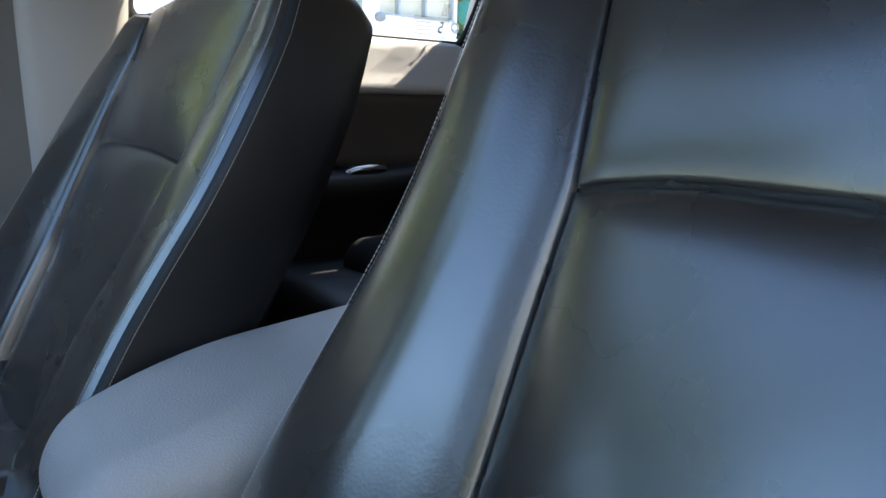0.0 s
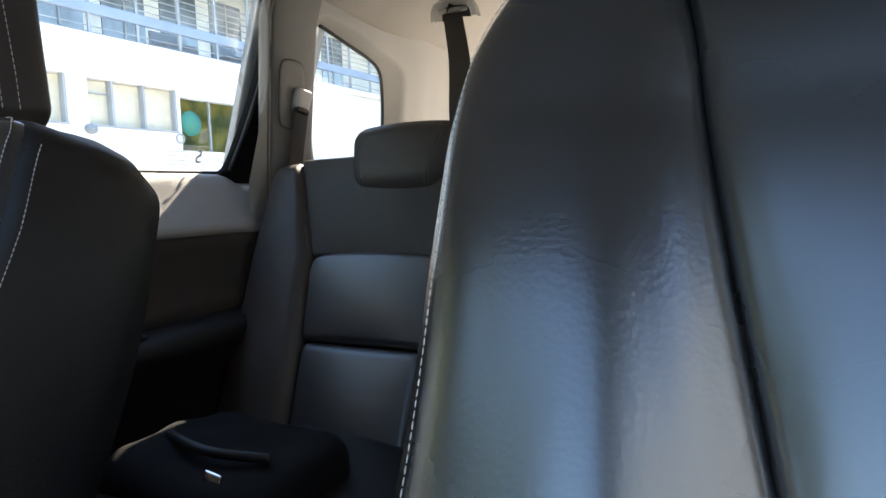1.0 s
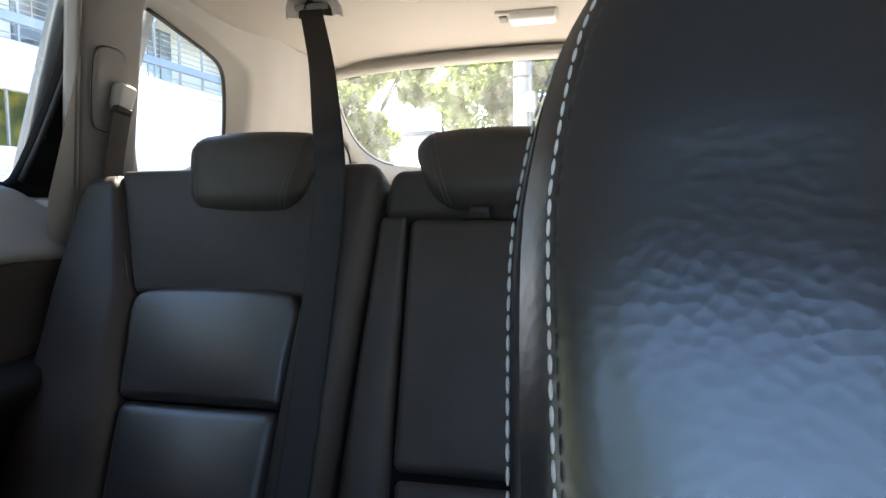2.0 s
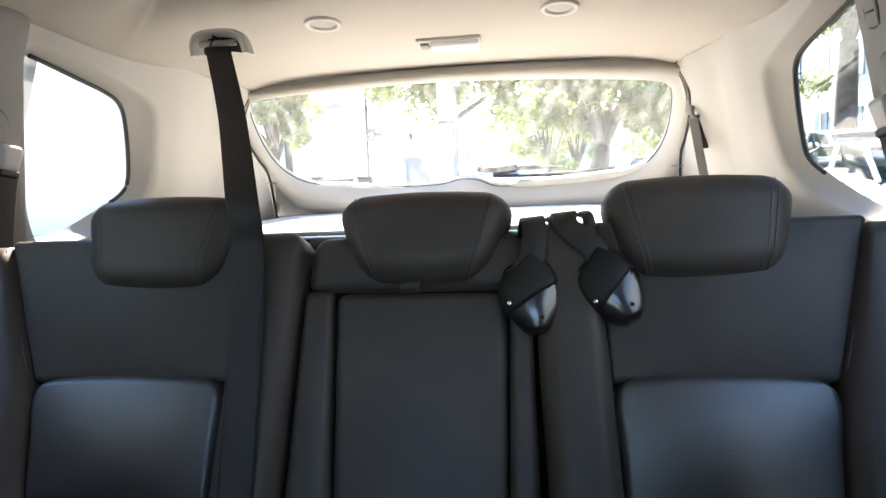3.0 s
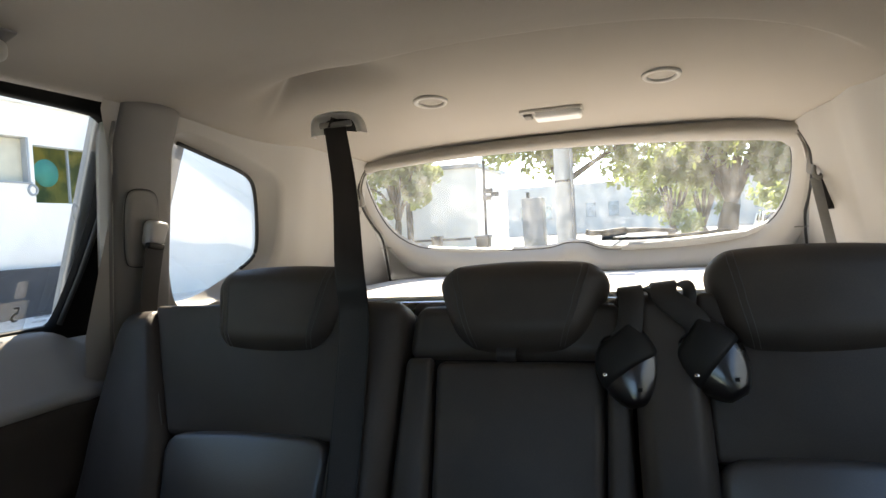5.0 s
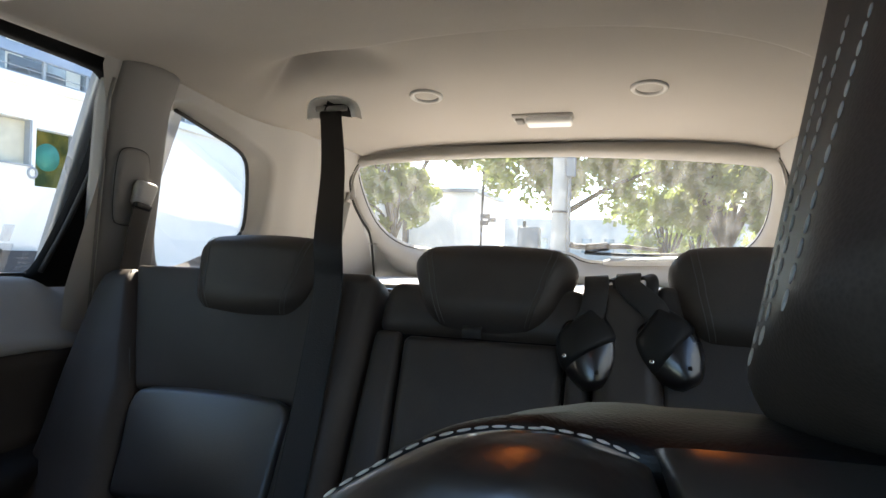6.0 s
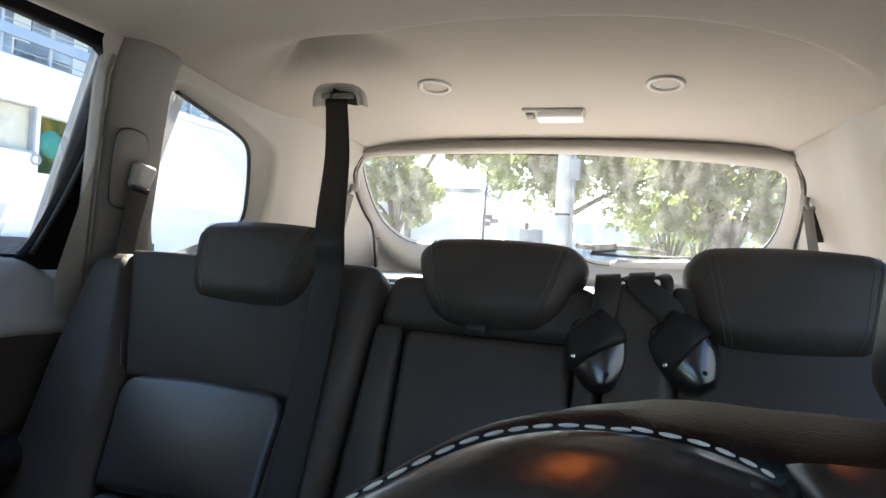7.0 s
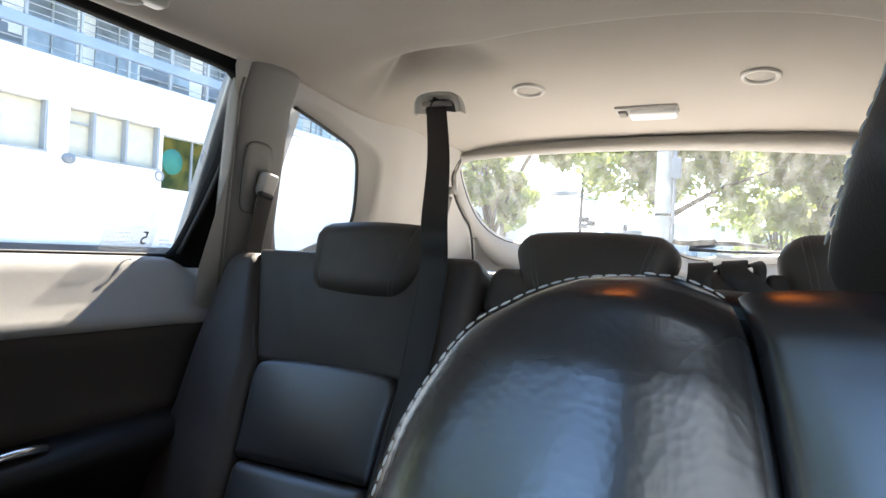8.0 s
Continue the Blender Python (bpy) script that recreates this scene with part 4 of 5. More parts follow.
    for flip in (False, True):
        m = (lambda x: x) if not flip else (lambda x: 2 * centre - x)
        rise = flat if not flip else (lambda q: flat(q) * wing)
        ts = [0.0, 0.06, 0.18, 0.36, 0.58, 0.80, 0.92, 0.985, 1.0]

        def surf(t, q, m=m, rise=rise, flip=flip):
            """Across the bolster from its stitched edge (t = 0) to the seam (t = 1)."""
            a, b, e = xe(q), xs(q), rise(q)
            x = a + (b - a) * t
            if flip and wing > 1:
                knots = [e, e + 0.005, e + 0.006, e * 0.96 + 0.005, e * 0.84 + 0.0045, e * 0.66 + 0.004, e * 0.52 + 0.003, e * 0.42 + 0.001, flat(q) * 0.33 - 0.002]
            else:
                knots = [e, e + 0.006, e + 0.0105, e + 0.012, e * 0.98 + 0.0110, e * 0.67 + 0.0078, e * 0.47 + 0.0048, e * 0.36 + 0.002, flat(q) * 0.33 - 0.002]
            i = min(len(ts) - 2, max(0, int(np.searchsorted(ts, t, side="right")) - 1))
            u = (t - ts[i]) / (ts[i + 1] - ts[i])
            slope = lambda k: (knots[min(k + 1, 8)] - knots[max(k - 1, 0)]) / (ts[min(k + 1, 8)] - ts[max(k - 1, 0)])
            d = ts[i + 1] - ts[i]
            n = (2 * u ** 3 - 3 * u ** 2 + 1) * knots[i] + (u ** 3 - 2 * u ** 2 + u) * d * slope(i) + (3 * u ** 2 - 2 * u ** 3) * knots[i + 1] + (u ** 3 - u ** 2) * d * slope(i + 1)
            n -= 0.005 * max(0.0, (q + 0.015) / 0.015) ** 2 * min(1.0, t / 0.25)
            n += swell(q) + 0.5 * raised(q) * t * t
            q = q - (0.0025 + 0.0035 * t * t) * math.exp(q / 0.03)
            n += 0.0012 * noise.noise(Vector((x * 14, q * 9, 2.0 + s))) * min(1.0, t / 0.15)
            return fn(m(x), n, q)

        bm = sheet(surf, list(np.linspace(0, 0.12, 7)) + list(np.linspace(0.15, 0.85, 22)) + list(np.linspace(0.88, 0.98, 8)) + [0.985, 0.99, 0.995, 1.0], fine)
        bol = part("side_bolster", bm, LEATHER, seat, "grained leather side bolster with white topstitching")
        # two rows of stitches, up the edge and round the top to the seam
        for t, off, back in ((0.05, 0.0012, 0.0), (-0.02, 0.0004, 0.005 if wing == 1 else -0.008)):
            line = [surf(max(0, t), q) for q in reversed(fine)] + [surf(u, 0.0) + (fn(0, -0.0005, 0.0) - fn(0, 0, 0)) for u in np.linspace(0.15, 0.93, 8)]
            if t < 0:
                line = [fn(m(xe(q) - 0.0032), rise(q) + swell(q) - 0.010 + back, q) for q in reversed(fine) if q < -0.02]
            line = [p + out * (off - back) + up * (0.0006 if t > 0 else 0.0) for p in line]
            part("stitching", stitches(line, 0.0037, 0.0029, 0.00032), THREAD, bol, "white topstitching")
    # the wall of the backrest, running up one side, over the top and down the other
    top_q = lambda x: float(np.interp(x - dx, [0.262, 0.270, 0.279, 0.287, 0.294, 0.302, 0.44], [0.0, -0.0008, -0.0022, -0.0042, -0.003, -0.002, -0.0015]))
    half = [(xe(q), q - 0.0025 * math.exp(q / 0.03), flat(q) + swell(q)) for q in reversed(fine)] + [(x, top_q(x) - 0.002, np.interp(x - dx, [0.262, 0.287, 0.302, 0.44], [0.000, -0.004, 0.001, 0.002])) for x in np.linspace(0.266 + dx, centre, 26)]
    line = half + [(2 * centre - x, q, n * (wing if x < 0.262 + dx else 1.0)) for x, q, n in reversed(half[:-1])]
    rings = []
    # (outwards on the side, outwards on the top, depth)
    for d0, d1, n1 in ((-0.006, -0.004, -0.2), (0.0, 0.001, None), (0.003, 0.005, -0.3), (0.005, 0.010, -0.020), (0.006, 0.015, -0.034), (0.006, 0.019, -0.048), (0.005, 0.020, -0.066), (-0.001, 0.008, -0.088), (-0.020, -0.020, -0.098), (-0.10, -0.10, -0.100)):
        ring = []
        for k, (x, q, n) in enumerate(line):
            a, c = line[max(0, k - 1)], line[min(len(line) - 1, k + 1)]
            t = Vector((c[0] - a[0], c[1] - a[1]))
            t = t.normalized() if t.length > 1e-9 else Vector((0, 1))
            xx = bound(x)
            w = max(0.0, min(1.0, (xx - 0.195 - dx) / 0.09))
            w = w * w * (3 - 2 * w)
            d = d0 + (d1 - d0) * w
            # fill the dip where stitched line and seam meet
            dip = (0.002 * w - (top_q(xx) * 0.75 if xx > 0.262 + dx else 0.0)) * max(0.0, min(1.0, (d1 + 0.001) / 0.012))
            if t.x > 0.3 or xx > 0.262 + dx:
                t = Vector((t.x * (1 - w), t.y * (1 - w))) + Vector((1, 0)) * w
                t.normalize()
            ring.append(fn(x - t.y * d, n if n1 is None else (n - 0.012 + 0.008 * w if n1 == -0.3 else n - 0.006 if n1 == -0.2 else n1), q + t.x * d + dip))
        rings.append(ring)
    part("side_wall", loft(rings, closed=False), LEATHER_DARK, seat, "black vinyl side and back of the seat")
    front_headrest(seat, fn, *head)
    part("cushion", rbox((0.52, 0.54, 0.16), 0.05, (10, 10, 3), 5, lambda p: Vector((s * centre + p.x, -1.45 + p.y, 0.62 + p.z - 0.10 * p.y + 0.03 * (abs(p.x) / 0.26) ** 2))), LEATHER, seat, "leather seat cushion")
    part("recliner_stud", rbox((0.02, 0.03, 0.014), 0.005, (1, 1, 1), 3, lambda p: p + fn(xe(-0.50) - 0.002, -0.055, -0.47)), PILLAR, seat, "small grey stud on the seat's side")
    return seat


front_seat(1, "black leather front seat with grained bolsters and white stitching", **DRIVER)
front_seat(-1, "black leather front seat beside the centre armrest", **MATE)

console = thing("centre_console", "grey padded armrest lid on the centre console", "console", (0.02, -1.05, 0.40))
part("lid", rbox((0.215, 0.40, 0.090), 0.042, (10, 14, 2), 6, lambda p: Vector((0.014 + p.x * (1 - 0.30 * max(0.0, -p.y / 0.2) ** 2), -1.058 + p.y, 0.800 + p.z + 0.05 * p.y - 0.030 * max(0.0, -p.y / 0.2) ** 2))), CONSOLE, console, "grey padded armrest lid")
part("bin", rbox((0.17, 0.36, 0.34), 0.02, (1, 1, 1), 3, lambda p: p + Vector((0.012, -1.03, 0.585))), BLACK, console, "black plastic storage bin")

# hard pads hung over the seat top between two headrests
def hung_pad(x0, s_top, xc, sc, turn, label):
    o = thing("hung_pad", label, "hard pad", tuple(rear(xc, 0.03, sc)), group="hung pads")
    ca, sa = math.cos(turn), math.sin(turn)

    def w(p):
        v = p.z / 0.108 + 0.5
        half = 0.038 * max(0.0, math.sin(math.pi * (0.16 + 0.80 * (1 - v)))) ** 0.7 + 0.004
        a, b = p.x / 0.041 * half * 1.06, p.z
        f = p.y / 0.022 + 0.5
        dome = 0.017 * f * max(0.0, 1 - (p.x / 0.041) ** 2) * (0.35 + 0.65 * math.sin(math.pi * min(1, 0.15 + (1 - v) * 0.7)))
        return rear(xc + a * ca - b * sa, 0.016 + p.y + dome, sc + a * sa + b * ca)

    part("shell", rbox((0.082, 0.022, 0.108), 0.010, (8, 2, 10), 4, w), GLOSS, o, "glossy black domed shell")
    rim = [w(Vector((0.036 * math.cos(t), 0.004, 0.051 * math.sin(t)))) for t in np.linspace(0, 2 * math.pi, 40)[:-1]]
    part("rim", tube(rim, 0.0028, 6, True), GLOSS, o, "shiny black rim")
    part("sleeve", rbox((0.086, 0.026, 0.064), 0.010, (8, 2, 6), 4, lambda p: w(Vector((p.x * 0.985, p.y + 0.0016, 0.025 + p.z + 0.42 * p.x)))), BLACK, o, "dark fabric sleeve over the upper half")
    part("screw", rbox((0.006, 0.003, 0.006), 0.0014, (1, 1, 1), 2, lambda q: w(Vector((0.010, 0.0115, -0.034))) + Vector((q.x, q.y, q.z))), RUBBER, o, "small dark screw hole")
    part("rivet", rbox((0.007, 0.005, 0.007), 0.0024, (1, 1, 1), 2, lambda q: rear(xc - 0.034 * ca + 0.006 * sa + q.x, 0.046 + q.y, sc - 0.034 * sa - 0.006 * ca + q.z)), METAL, o, "small bright rivet")
    top = rear(xc - 0.040 * sa, 0.026, sc + 0.040 * ca)
    path = curve_points([top, rear(0.6 * xc + 0.4 * x0, 0.034, sc * 0.55 + s_top * 0.45 + 0.01), rear(x0, 0.030, s_top - 0.012), rear(x0 - 0.002, 0.010, s_top + 0.014), rear(x0 - 0.006, -0.030, s_top + 0.022), rear(x0 - 0.010, -0.085, s_top + 0.004), rear(x0 - 0.010, -0.125, s_top - 0.05)], 8)
    part("strap", strip(path, (1, 0, 0.1), 0.036, 0.007), WEBBING, o, "black padded strap")
    loop = curve_points([rear(x0 + 0.030, 0.022, s_top - 0.030), rear(x0 + 0.032, 0.020, s_top + 0.002), rear(x0 + 0.024, 0.000, s_top + 0.018), rear(x0 + 0.008, -0.030, s_top + 0.022), rear(x0 - 0.012, -0.06, s_top + 0.016)], 7)
    part("strap", strip(loop, (1, 0.3, 0.4), 0.018, 0.004), WEBBING, o, "twisted black strap end")
    return o


hung_pad(0.196, 0.012, 0.190, -0.096, 0.20, "glossy black hard-shell pad hung over the seat top by a strap")
hung_pad(0.244, 0.018, 0.304, -0.086, 0.52, "second glossy black hard-shell pad hung askew from its strap")

bag = thing("shoulder_bag", "soft black bag with a small metal label on the rear seat", "bag", (-0.36, -0.50, 0.70))
part("body", rbox((0.32, 0.26, 0.12), 0.05, (14, 10, 6), 5, lambda p: Vector((-0.45 + p.x, -0.52 + p.y, 0.735 + p.z * (0.9 - 0.9 * p.x) * (1 - 4 * p.y * p.y) + 0.014 * noise.noise(p * 13)))), BAGCLOTH, bag, "black fabric bag body")
part("label_plate", rbox((0.03, 0.004, 0.014), 0.0018, (1, 1, 1), 2, lambda p: Vector((p.x - 0.376, -0.615 + p.y + 0.5 * p.z, 0.782 + p.z - 0.15 * p.x))), METAL, bag, "small bright metal label")
part("bag_strap", tube(curve_points([(-0.57, -0.52, 0.785), (-0.52, -0.56, 0.802), (-0.42, -0.58, 0.800), (-0.34, -0.54, 0.786)], 8), 0.008, 8), BLACK, bag)

paper = thing("paper_sheet", "crumpled white printed paper lying on the rear cushion", "paper", (-0.24, -0.65, 0.745))
part("page", sheet(lambda x, y: Vector((-0.245 + x + 0.3 * y, -0.655 + y, 0.752 + 0.010 * noise.noise(Vector((x * 20, y * 20, 3))) + 0.4 * x)), list(np.linspace(-0.045, 0.045, 12)), list(np.linspace(-0.05, 0.05, 12)), (0, 0, -0.0006)), PAPER, paper)
for k in range(4):
    part("print_line", sheet(lambda x, y: Vector((-0.245 + x + 0.3 * y, -0.655 + y, 0.7526 + 0.010 * noise.noise(Vector((x * 20, y * 20, 3))) + 0.4 * x)), list(np.linspace(-0.032, 0.025 - 0.01 * (k % 2), 8)), [-0.03 + 0.016 * k, -0.025 + 0.016 * k]), INK, paper)

# fold-down unit under the roof, behind the front seats
unit = thing("overhead_monitor", "grey roof unit with a pale corner lamp and an amber lamp", "roof unit", (0.12, -0.72, 1.68))
part("housing", rbox((0.46, 0.20, 0.10), 0.022, (8, 4, 2), 4, lambda p: Vector((0.180 + p.x, -0.735 + p.y, 1.614 + p.z + 0.10 * max(0.0, -p.y)))), PILLAR, unit)
part("rear_edge", rbox((0.40, 0.012, 0.010), 0.004, (6, 1, 1), 3, lambda p: Vector((0.189 + p.x, -0.632 + p.y, 1.563 + p.z))), BLACK, unit, "dark lower lip")
part("lamp_lens", rbox((0.028, 0.012, 0.009), 0.004, (3, 2, 1), 3, lambda p: Vector((-0.027 + p.x, -0.632 + p.y, 1.5575 + p.z))), LENS, unit, "pale lamp lens")
AMBER = mat("lit_amber_lens", (0.60, 0.25, 0.06), 0.3, vary=0.05)
AMBER.node_tree.nodes["Principled BSDF"].inputs["Emission Color"].default_value = (1.0, 0.27, 0.05, 1)
AMBER.node_tree.nodes["Principled BSDF"].inputs["Emission Strength"].default_value = 1.2
part("map_lamp", rbox((0.054, 0.034, 0.012), 0.005, (3, 2, 1), 3, lambda p: Vector((0.215 + p.x, -0.760 + p.y, 1.564 + p.z + 0.10 * max(0.0, 0.025 - p.y)))), AMBER, unit, "small map lamp glowing amber")

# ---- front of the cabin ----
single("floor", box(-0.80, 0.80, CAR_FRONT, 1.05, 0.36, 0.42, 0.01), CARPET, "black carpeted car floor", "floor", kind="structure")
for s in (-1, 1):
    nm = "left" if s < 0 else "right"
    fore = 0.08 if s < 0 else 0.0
    # the nearer side has no pane and a deep opening, added to let daylight in
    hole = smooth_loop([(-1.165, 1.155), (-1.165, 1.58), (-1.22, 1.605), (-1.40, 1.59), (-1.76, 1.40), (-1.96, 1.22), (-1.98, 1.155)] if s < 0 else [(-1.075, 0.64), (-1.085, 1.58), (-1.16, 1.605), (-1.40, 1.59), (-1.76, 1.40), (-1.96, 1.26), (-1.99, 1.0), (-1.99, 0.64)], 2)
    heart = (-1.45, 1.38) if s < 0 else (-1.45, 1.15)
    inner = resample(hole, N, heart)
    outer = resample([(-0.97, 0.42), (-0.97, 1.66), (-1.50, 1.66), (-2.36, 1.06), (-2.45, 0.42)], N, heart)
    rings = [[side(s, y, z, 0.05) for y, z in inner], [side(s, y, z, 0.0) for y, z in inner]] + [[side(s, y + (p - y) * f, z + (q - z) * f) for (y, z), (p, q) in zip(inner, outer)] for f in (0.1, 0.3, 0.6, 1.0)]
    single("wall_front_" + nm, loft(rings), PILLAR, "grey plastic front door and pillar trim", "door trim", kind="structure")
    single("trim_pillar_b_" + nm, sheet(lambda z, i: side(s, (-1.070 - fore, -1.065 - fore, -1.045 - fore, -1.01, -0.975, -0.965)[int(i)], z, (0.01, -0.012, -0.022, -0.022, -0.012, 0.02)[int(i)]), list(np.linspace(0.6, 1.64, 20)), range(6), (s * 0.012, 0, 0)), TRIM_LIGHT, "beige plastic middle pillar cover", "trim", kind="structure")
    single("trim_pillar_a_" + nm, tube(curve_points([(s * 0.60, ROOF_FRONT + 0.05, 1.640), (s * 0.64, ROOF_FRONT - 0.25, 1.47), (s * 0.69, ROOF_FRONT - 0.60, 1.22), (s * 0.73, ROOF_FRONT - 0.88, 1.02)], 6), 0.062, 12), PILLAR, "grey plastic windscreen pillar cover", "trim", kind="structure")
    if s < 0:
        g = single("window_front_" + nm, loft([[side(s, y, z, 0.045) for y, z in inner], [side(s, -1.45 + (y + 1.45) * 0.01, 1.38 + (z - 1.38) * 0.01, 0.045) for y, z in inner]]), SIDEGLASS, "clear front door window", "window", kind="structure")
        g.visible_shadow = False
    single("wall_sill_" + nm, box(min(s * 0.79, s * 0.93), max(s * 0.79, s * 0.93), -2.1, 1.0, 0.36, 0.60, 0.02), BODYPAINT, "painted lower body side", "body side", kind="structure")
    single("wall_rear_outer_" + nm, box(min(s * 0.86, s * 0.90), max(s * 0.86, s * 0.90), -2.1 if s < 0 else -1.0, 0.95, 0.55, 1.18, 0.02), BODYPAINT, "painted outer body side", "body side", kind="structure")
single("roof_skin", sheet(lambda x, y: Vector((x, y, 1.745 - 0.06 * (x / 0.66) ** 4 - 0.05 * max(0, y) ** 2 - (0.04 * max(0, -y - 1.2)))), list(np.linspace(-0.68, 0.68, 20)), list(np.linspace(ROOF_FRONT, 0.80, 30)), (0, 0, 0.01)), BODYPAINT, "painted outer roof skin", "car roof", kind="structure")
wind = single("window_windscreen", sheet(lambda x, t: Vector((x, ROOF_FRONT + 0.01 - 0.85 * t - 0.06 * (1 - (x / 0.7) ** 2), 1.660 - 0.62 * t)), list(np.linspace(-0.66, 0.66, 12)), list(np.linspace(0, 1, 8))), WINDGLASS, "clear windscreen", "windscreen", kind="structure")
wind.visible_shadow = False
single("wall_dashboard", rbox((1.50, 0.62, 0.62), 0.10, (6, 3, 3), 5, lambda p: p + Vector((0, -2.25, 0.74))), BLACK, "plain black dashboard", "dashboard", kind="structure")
single("wall_tail_low", box(-0.78, 0.78, 1.06, 1.10, 0.40, 1.20, 0.01), BLACK, "dark lower tailgate lining", "tailgate lining", kind="structure")
# sticker on the rear door's pane, read from outside
def on_pane(y0, y1, z0, z1, off=0.0015):
    """A thin flat patch on the inner face of the leaning door pane."""
    return sheet(lambda y, z: Vector((-0.845 + 0.42 * (z - 1.22) + off, y, z)), [y0, y1], [z0, z1], (0.0004, 0, 0))


def sticker():
    o = part("sticker", on_pane(-0.294, -0.180, 1.231, 1.2825), STICKER, left_door, "white paper sticker with a large digit on the pane", smooth=False)
    fc = bpy.data.curves.new("digit", "FONT")
    fc.body, fc.size, fc.extrude = "5", 0.038, 0.0002
    tmp = new("digit_tmp", fc)
    bpy.context.view_layer.update()
    me = bpy.data.meshes.new_from_object(tmp.evaluated_get(bpy.context.evaluated_depsgraph_get()))
    bpy.data.objects.remove(tmp)
    me.transform(Matrix(((0, 0.42, 1, -0.8309), (-1, 0, 0, -0.194), (0, 1, 0, 1.2465), (0, 0, 0, 1))))
    me.transform(Matrix.Translation(-Vector(left_door.location)))
    me.materials.append(INK)
    d = new("digit", me)
    d.parent = o
    for k in range(4):
        part("print_line", on_pane(-0.285, -0.228 - 0.008 * (k % 2), 1.240 + 0.009 * k, 1.2425 + 0.009 * k, 0.0025), STICKER, o, smooth=False)
    small = part("small_sticker", on_pane(-0.2106, -0.1900, 1.2873, 1.3161), STICKER, left_door, "small white paper label on the pane", smooth=False)
    part("print_line", on_pane(-0.2015, -0.1995, 1.296, 1.308, 0.0025), STICKER, small, smooth=False)
    for k, (a, b) in enumerate(((-0.166, -0.136), (-0.162, -0.131), (-0.166, -0.142))):
        part("glass_mark", on_pane(a, b, 1.2385 + 0.008 * k, 1.2425 + 0.008 * k), STICKER, left_door, "pale printed mark in the pane's corner", smooth=False)


sticker()

# ---- outside ----
ASPHALT = mat("asphalt", (0.19, 0.187, 0.18), 0.9, vary=0.25, scale=0.6, bump=0.4, grain=60, second=(0.14, 0.14, 0.137))
PAVING = mat("paving_concrete", (0.68, 0.66, 0.62), 0.85, vary=0.12, scale=1.2, bump=0.3, grain=50)
WHITEWALL = mat("white_render", (0.88, 0.85, 0.795), 0.85, vary=0.05, scale=0.8, bump=0.2, grain=40)
DARKBASE = mat("dark_plinth", (0.06, 0.06, 0.065), 0.7, vary=0.2, scale=2, bump=0.2, grain=60)
STEEL = mat("painted_steel", (0.36, 0.38, 0.39), 0.5, vary=0.1, scale=3)
BLUEBEAM = mat("blue_grey_beam", (0.26, 0.32, 0.40), 0.5, vary=0.08, scale=2)
BLIND = mat("cream_blind", (0.62, 0.57, 0.44), 0.8, vary=0.08, scale=5)
FACADE = mat("upper_facade_glass", (0.30, 0.36, 0.40), 0.15, vary=0.4, scale=1.2, spec=0.8)
LOBBY = mat("olive_interior", (0.55, 0.46, 0.12), 0.7, vary=0.6, scale=2.2, second=(0.12, 0.20, 0.07))
TEAL = mat("teal_panel", (0.05, 0.30, 0.24), 0.5, vary=0.1)
CONCRETE = mat("pole_concrete", (0.50, 0.49, 0.46), 0.85, vary=0.15, scale=2, bump=0.3, grain=60)
CABINET = mat("cabinet_paint", (0.24, 0.26, 0.275), 0.5, vary=0.08, scale=2)
DARKMETAL = mat("dark_metal", (0.03, 0.03, 0.032), 0.5, vary=0.2, scale=4)
BARK = mat("bark", (0.12, 0.10, 0.08), 0.95, vary=0.4, scale=5, bump=0.8, grain=30)
LEAF = mat("leaf", (0.17, 0.22, 0.08), 0.6, vary=0.5, scale=1.5, second=(0.09, 0.14, 0.05))
LEAF_PALE = mat("sunlit_leaf", (0.30, 0.32, 0.12), 0.6, vary=0.45, scale=1.5, second=(0.16, 0.20, 0.07))
GRASS = mat("grass", (0.10, 0.15, 0.04), 0.9, vary=0.4, scale=2, bump=0.5, grain=60)
CARWHITE = mat("white_car_paint", (0.78, 0.78, 0.77), 0.25, vary=0.02, coat=0.6, scale=2)
CARSILVER = mat("pale_car_paint", (0.62, 0.63, 0.64), 0.3, metal=0.2, vary=0.03, coat=0.6, scale=2)
CARGLASS = mat("tinted_car_glass", (0.02, 0.03, 0.032), 0.06, vary=0.1, spec=0.8)
TYRE = mat("tyre_rubber", (0.02, 0.02, 0.02), 0.8, vary=0.2)
FARWALL = mat("far_facade", (0.48, 0.45, 0.42), 0.8, vary=0.15, scale=0.5, bump=0.2, grain=20)
SIGNAL = mat("sign_plate", (0.05, 0.05, 0.055), 0.5, vary=0.2)
for m in (LEAF, LEAF_PALE):
    nt = m.node_tree
    thin, both = nt.nodes.new("ShaderNodeBsdfTranslucent"), nt.nodes.new("ShaderNodeMixShader")
    thin.inputs[0].default_value = (0.34, 0.41, 0.12, 1)
    both.inputs[0].default_value = 0.45
    nt.links.new(nt.nodes["Principled BSDF"].outputs[0], both.inputs[1])
    nt.links.new(thin.outputs[0], both.inputs[2])
    nt.links.new(both.outputs[0], nt.nodes["Material Output"].inputs[0])

single("ground", box(-900, 900, -900, 900, -0.5, 0.0, 0.01), ASPHALT, "sunlit grey asphalt and ground", "ground", kind="structure", smooth=False)
single("pavement", box(-12.0, -1.9, -14, 60, 0.0, 0.12, 0.02), PAVING, "pale paved forecourt with a kerb", "pavement", kind="structure", smooth=False)
single("pavement_far", box(4.2, 7.0, 16.5, 80, 0.0, 0.12, 0.02), PAVING, "pale pavement under the trees", "pavement", kind="structure", smooth=False)


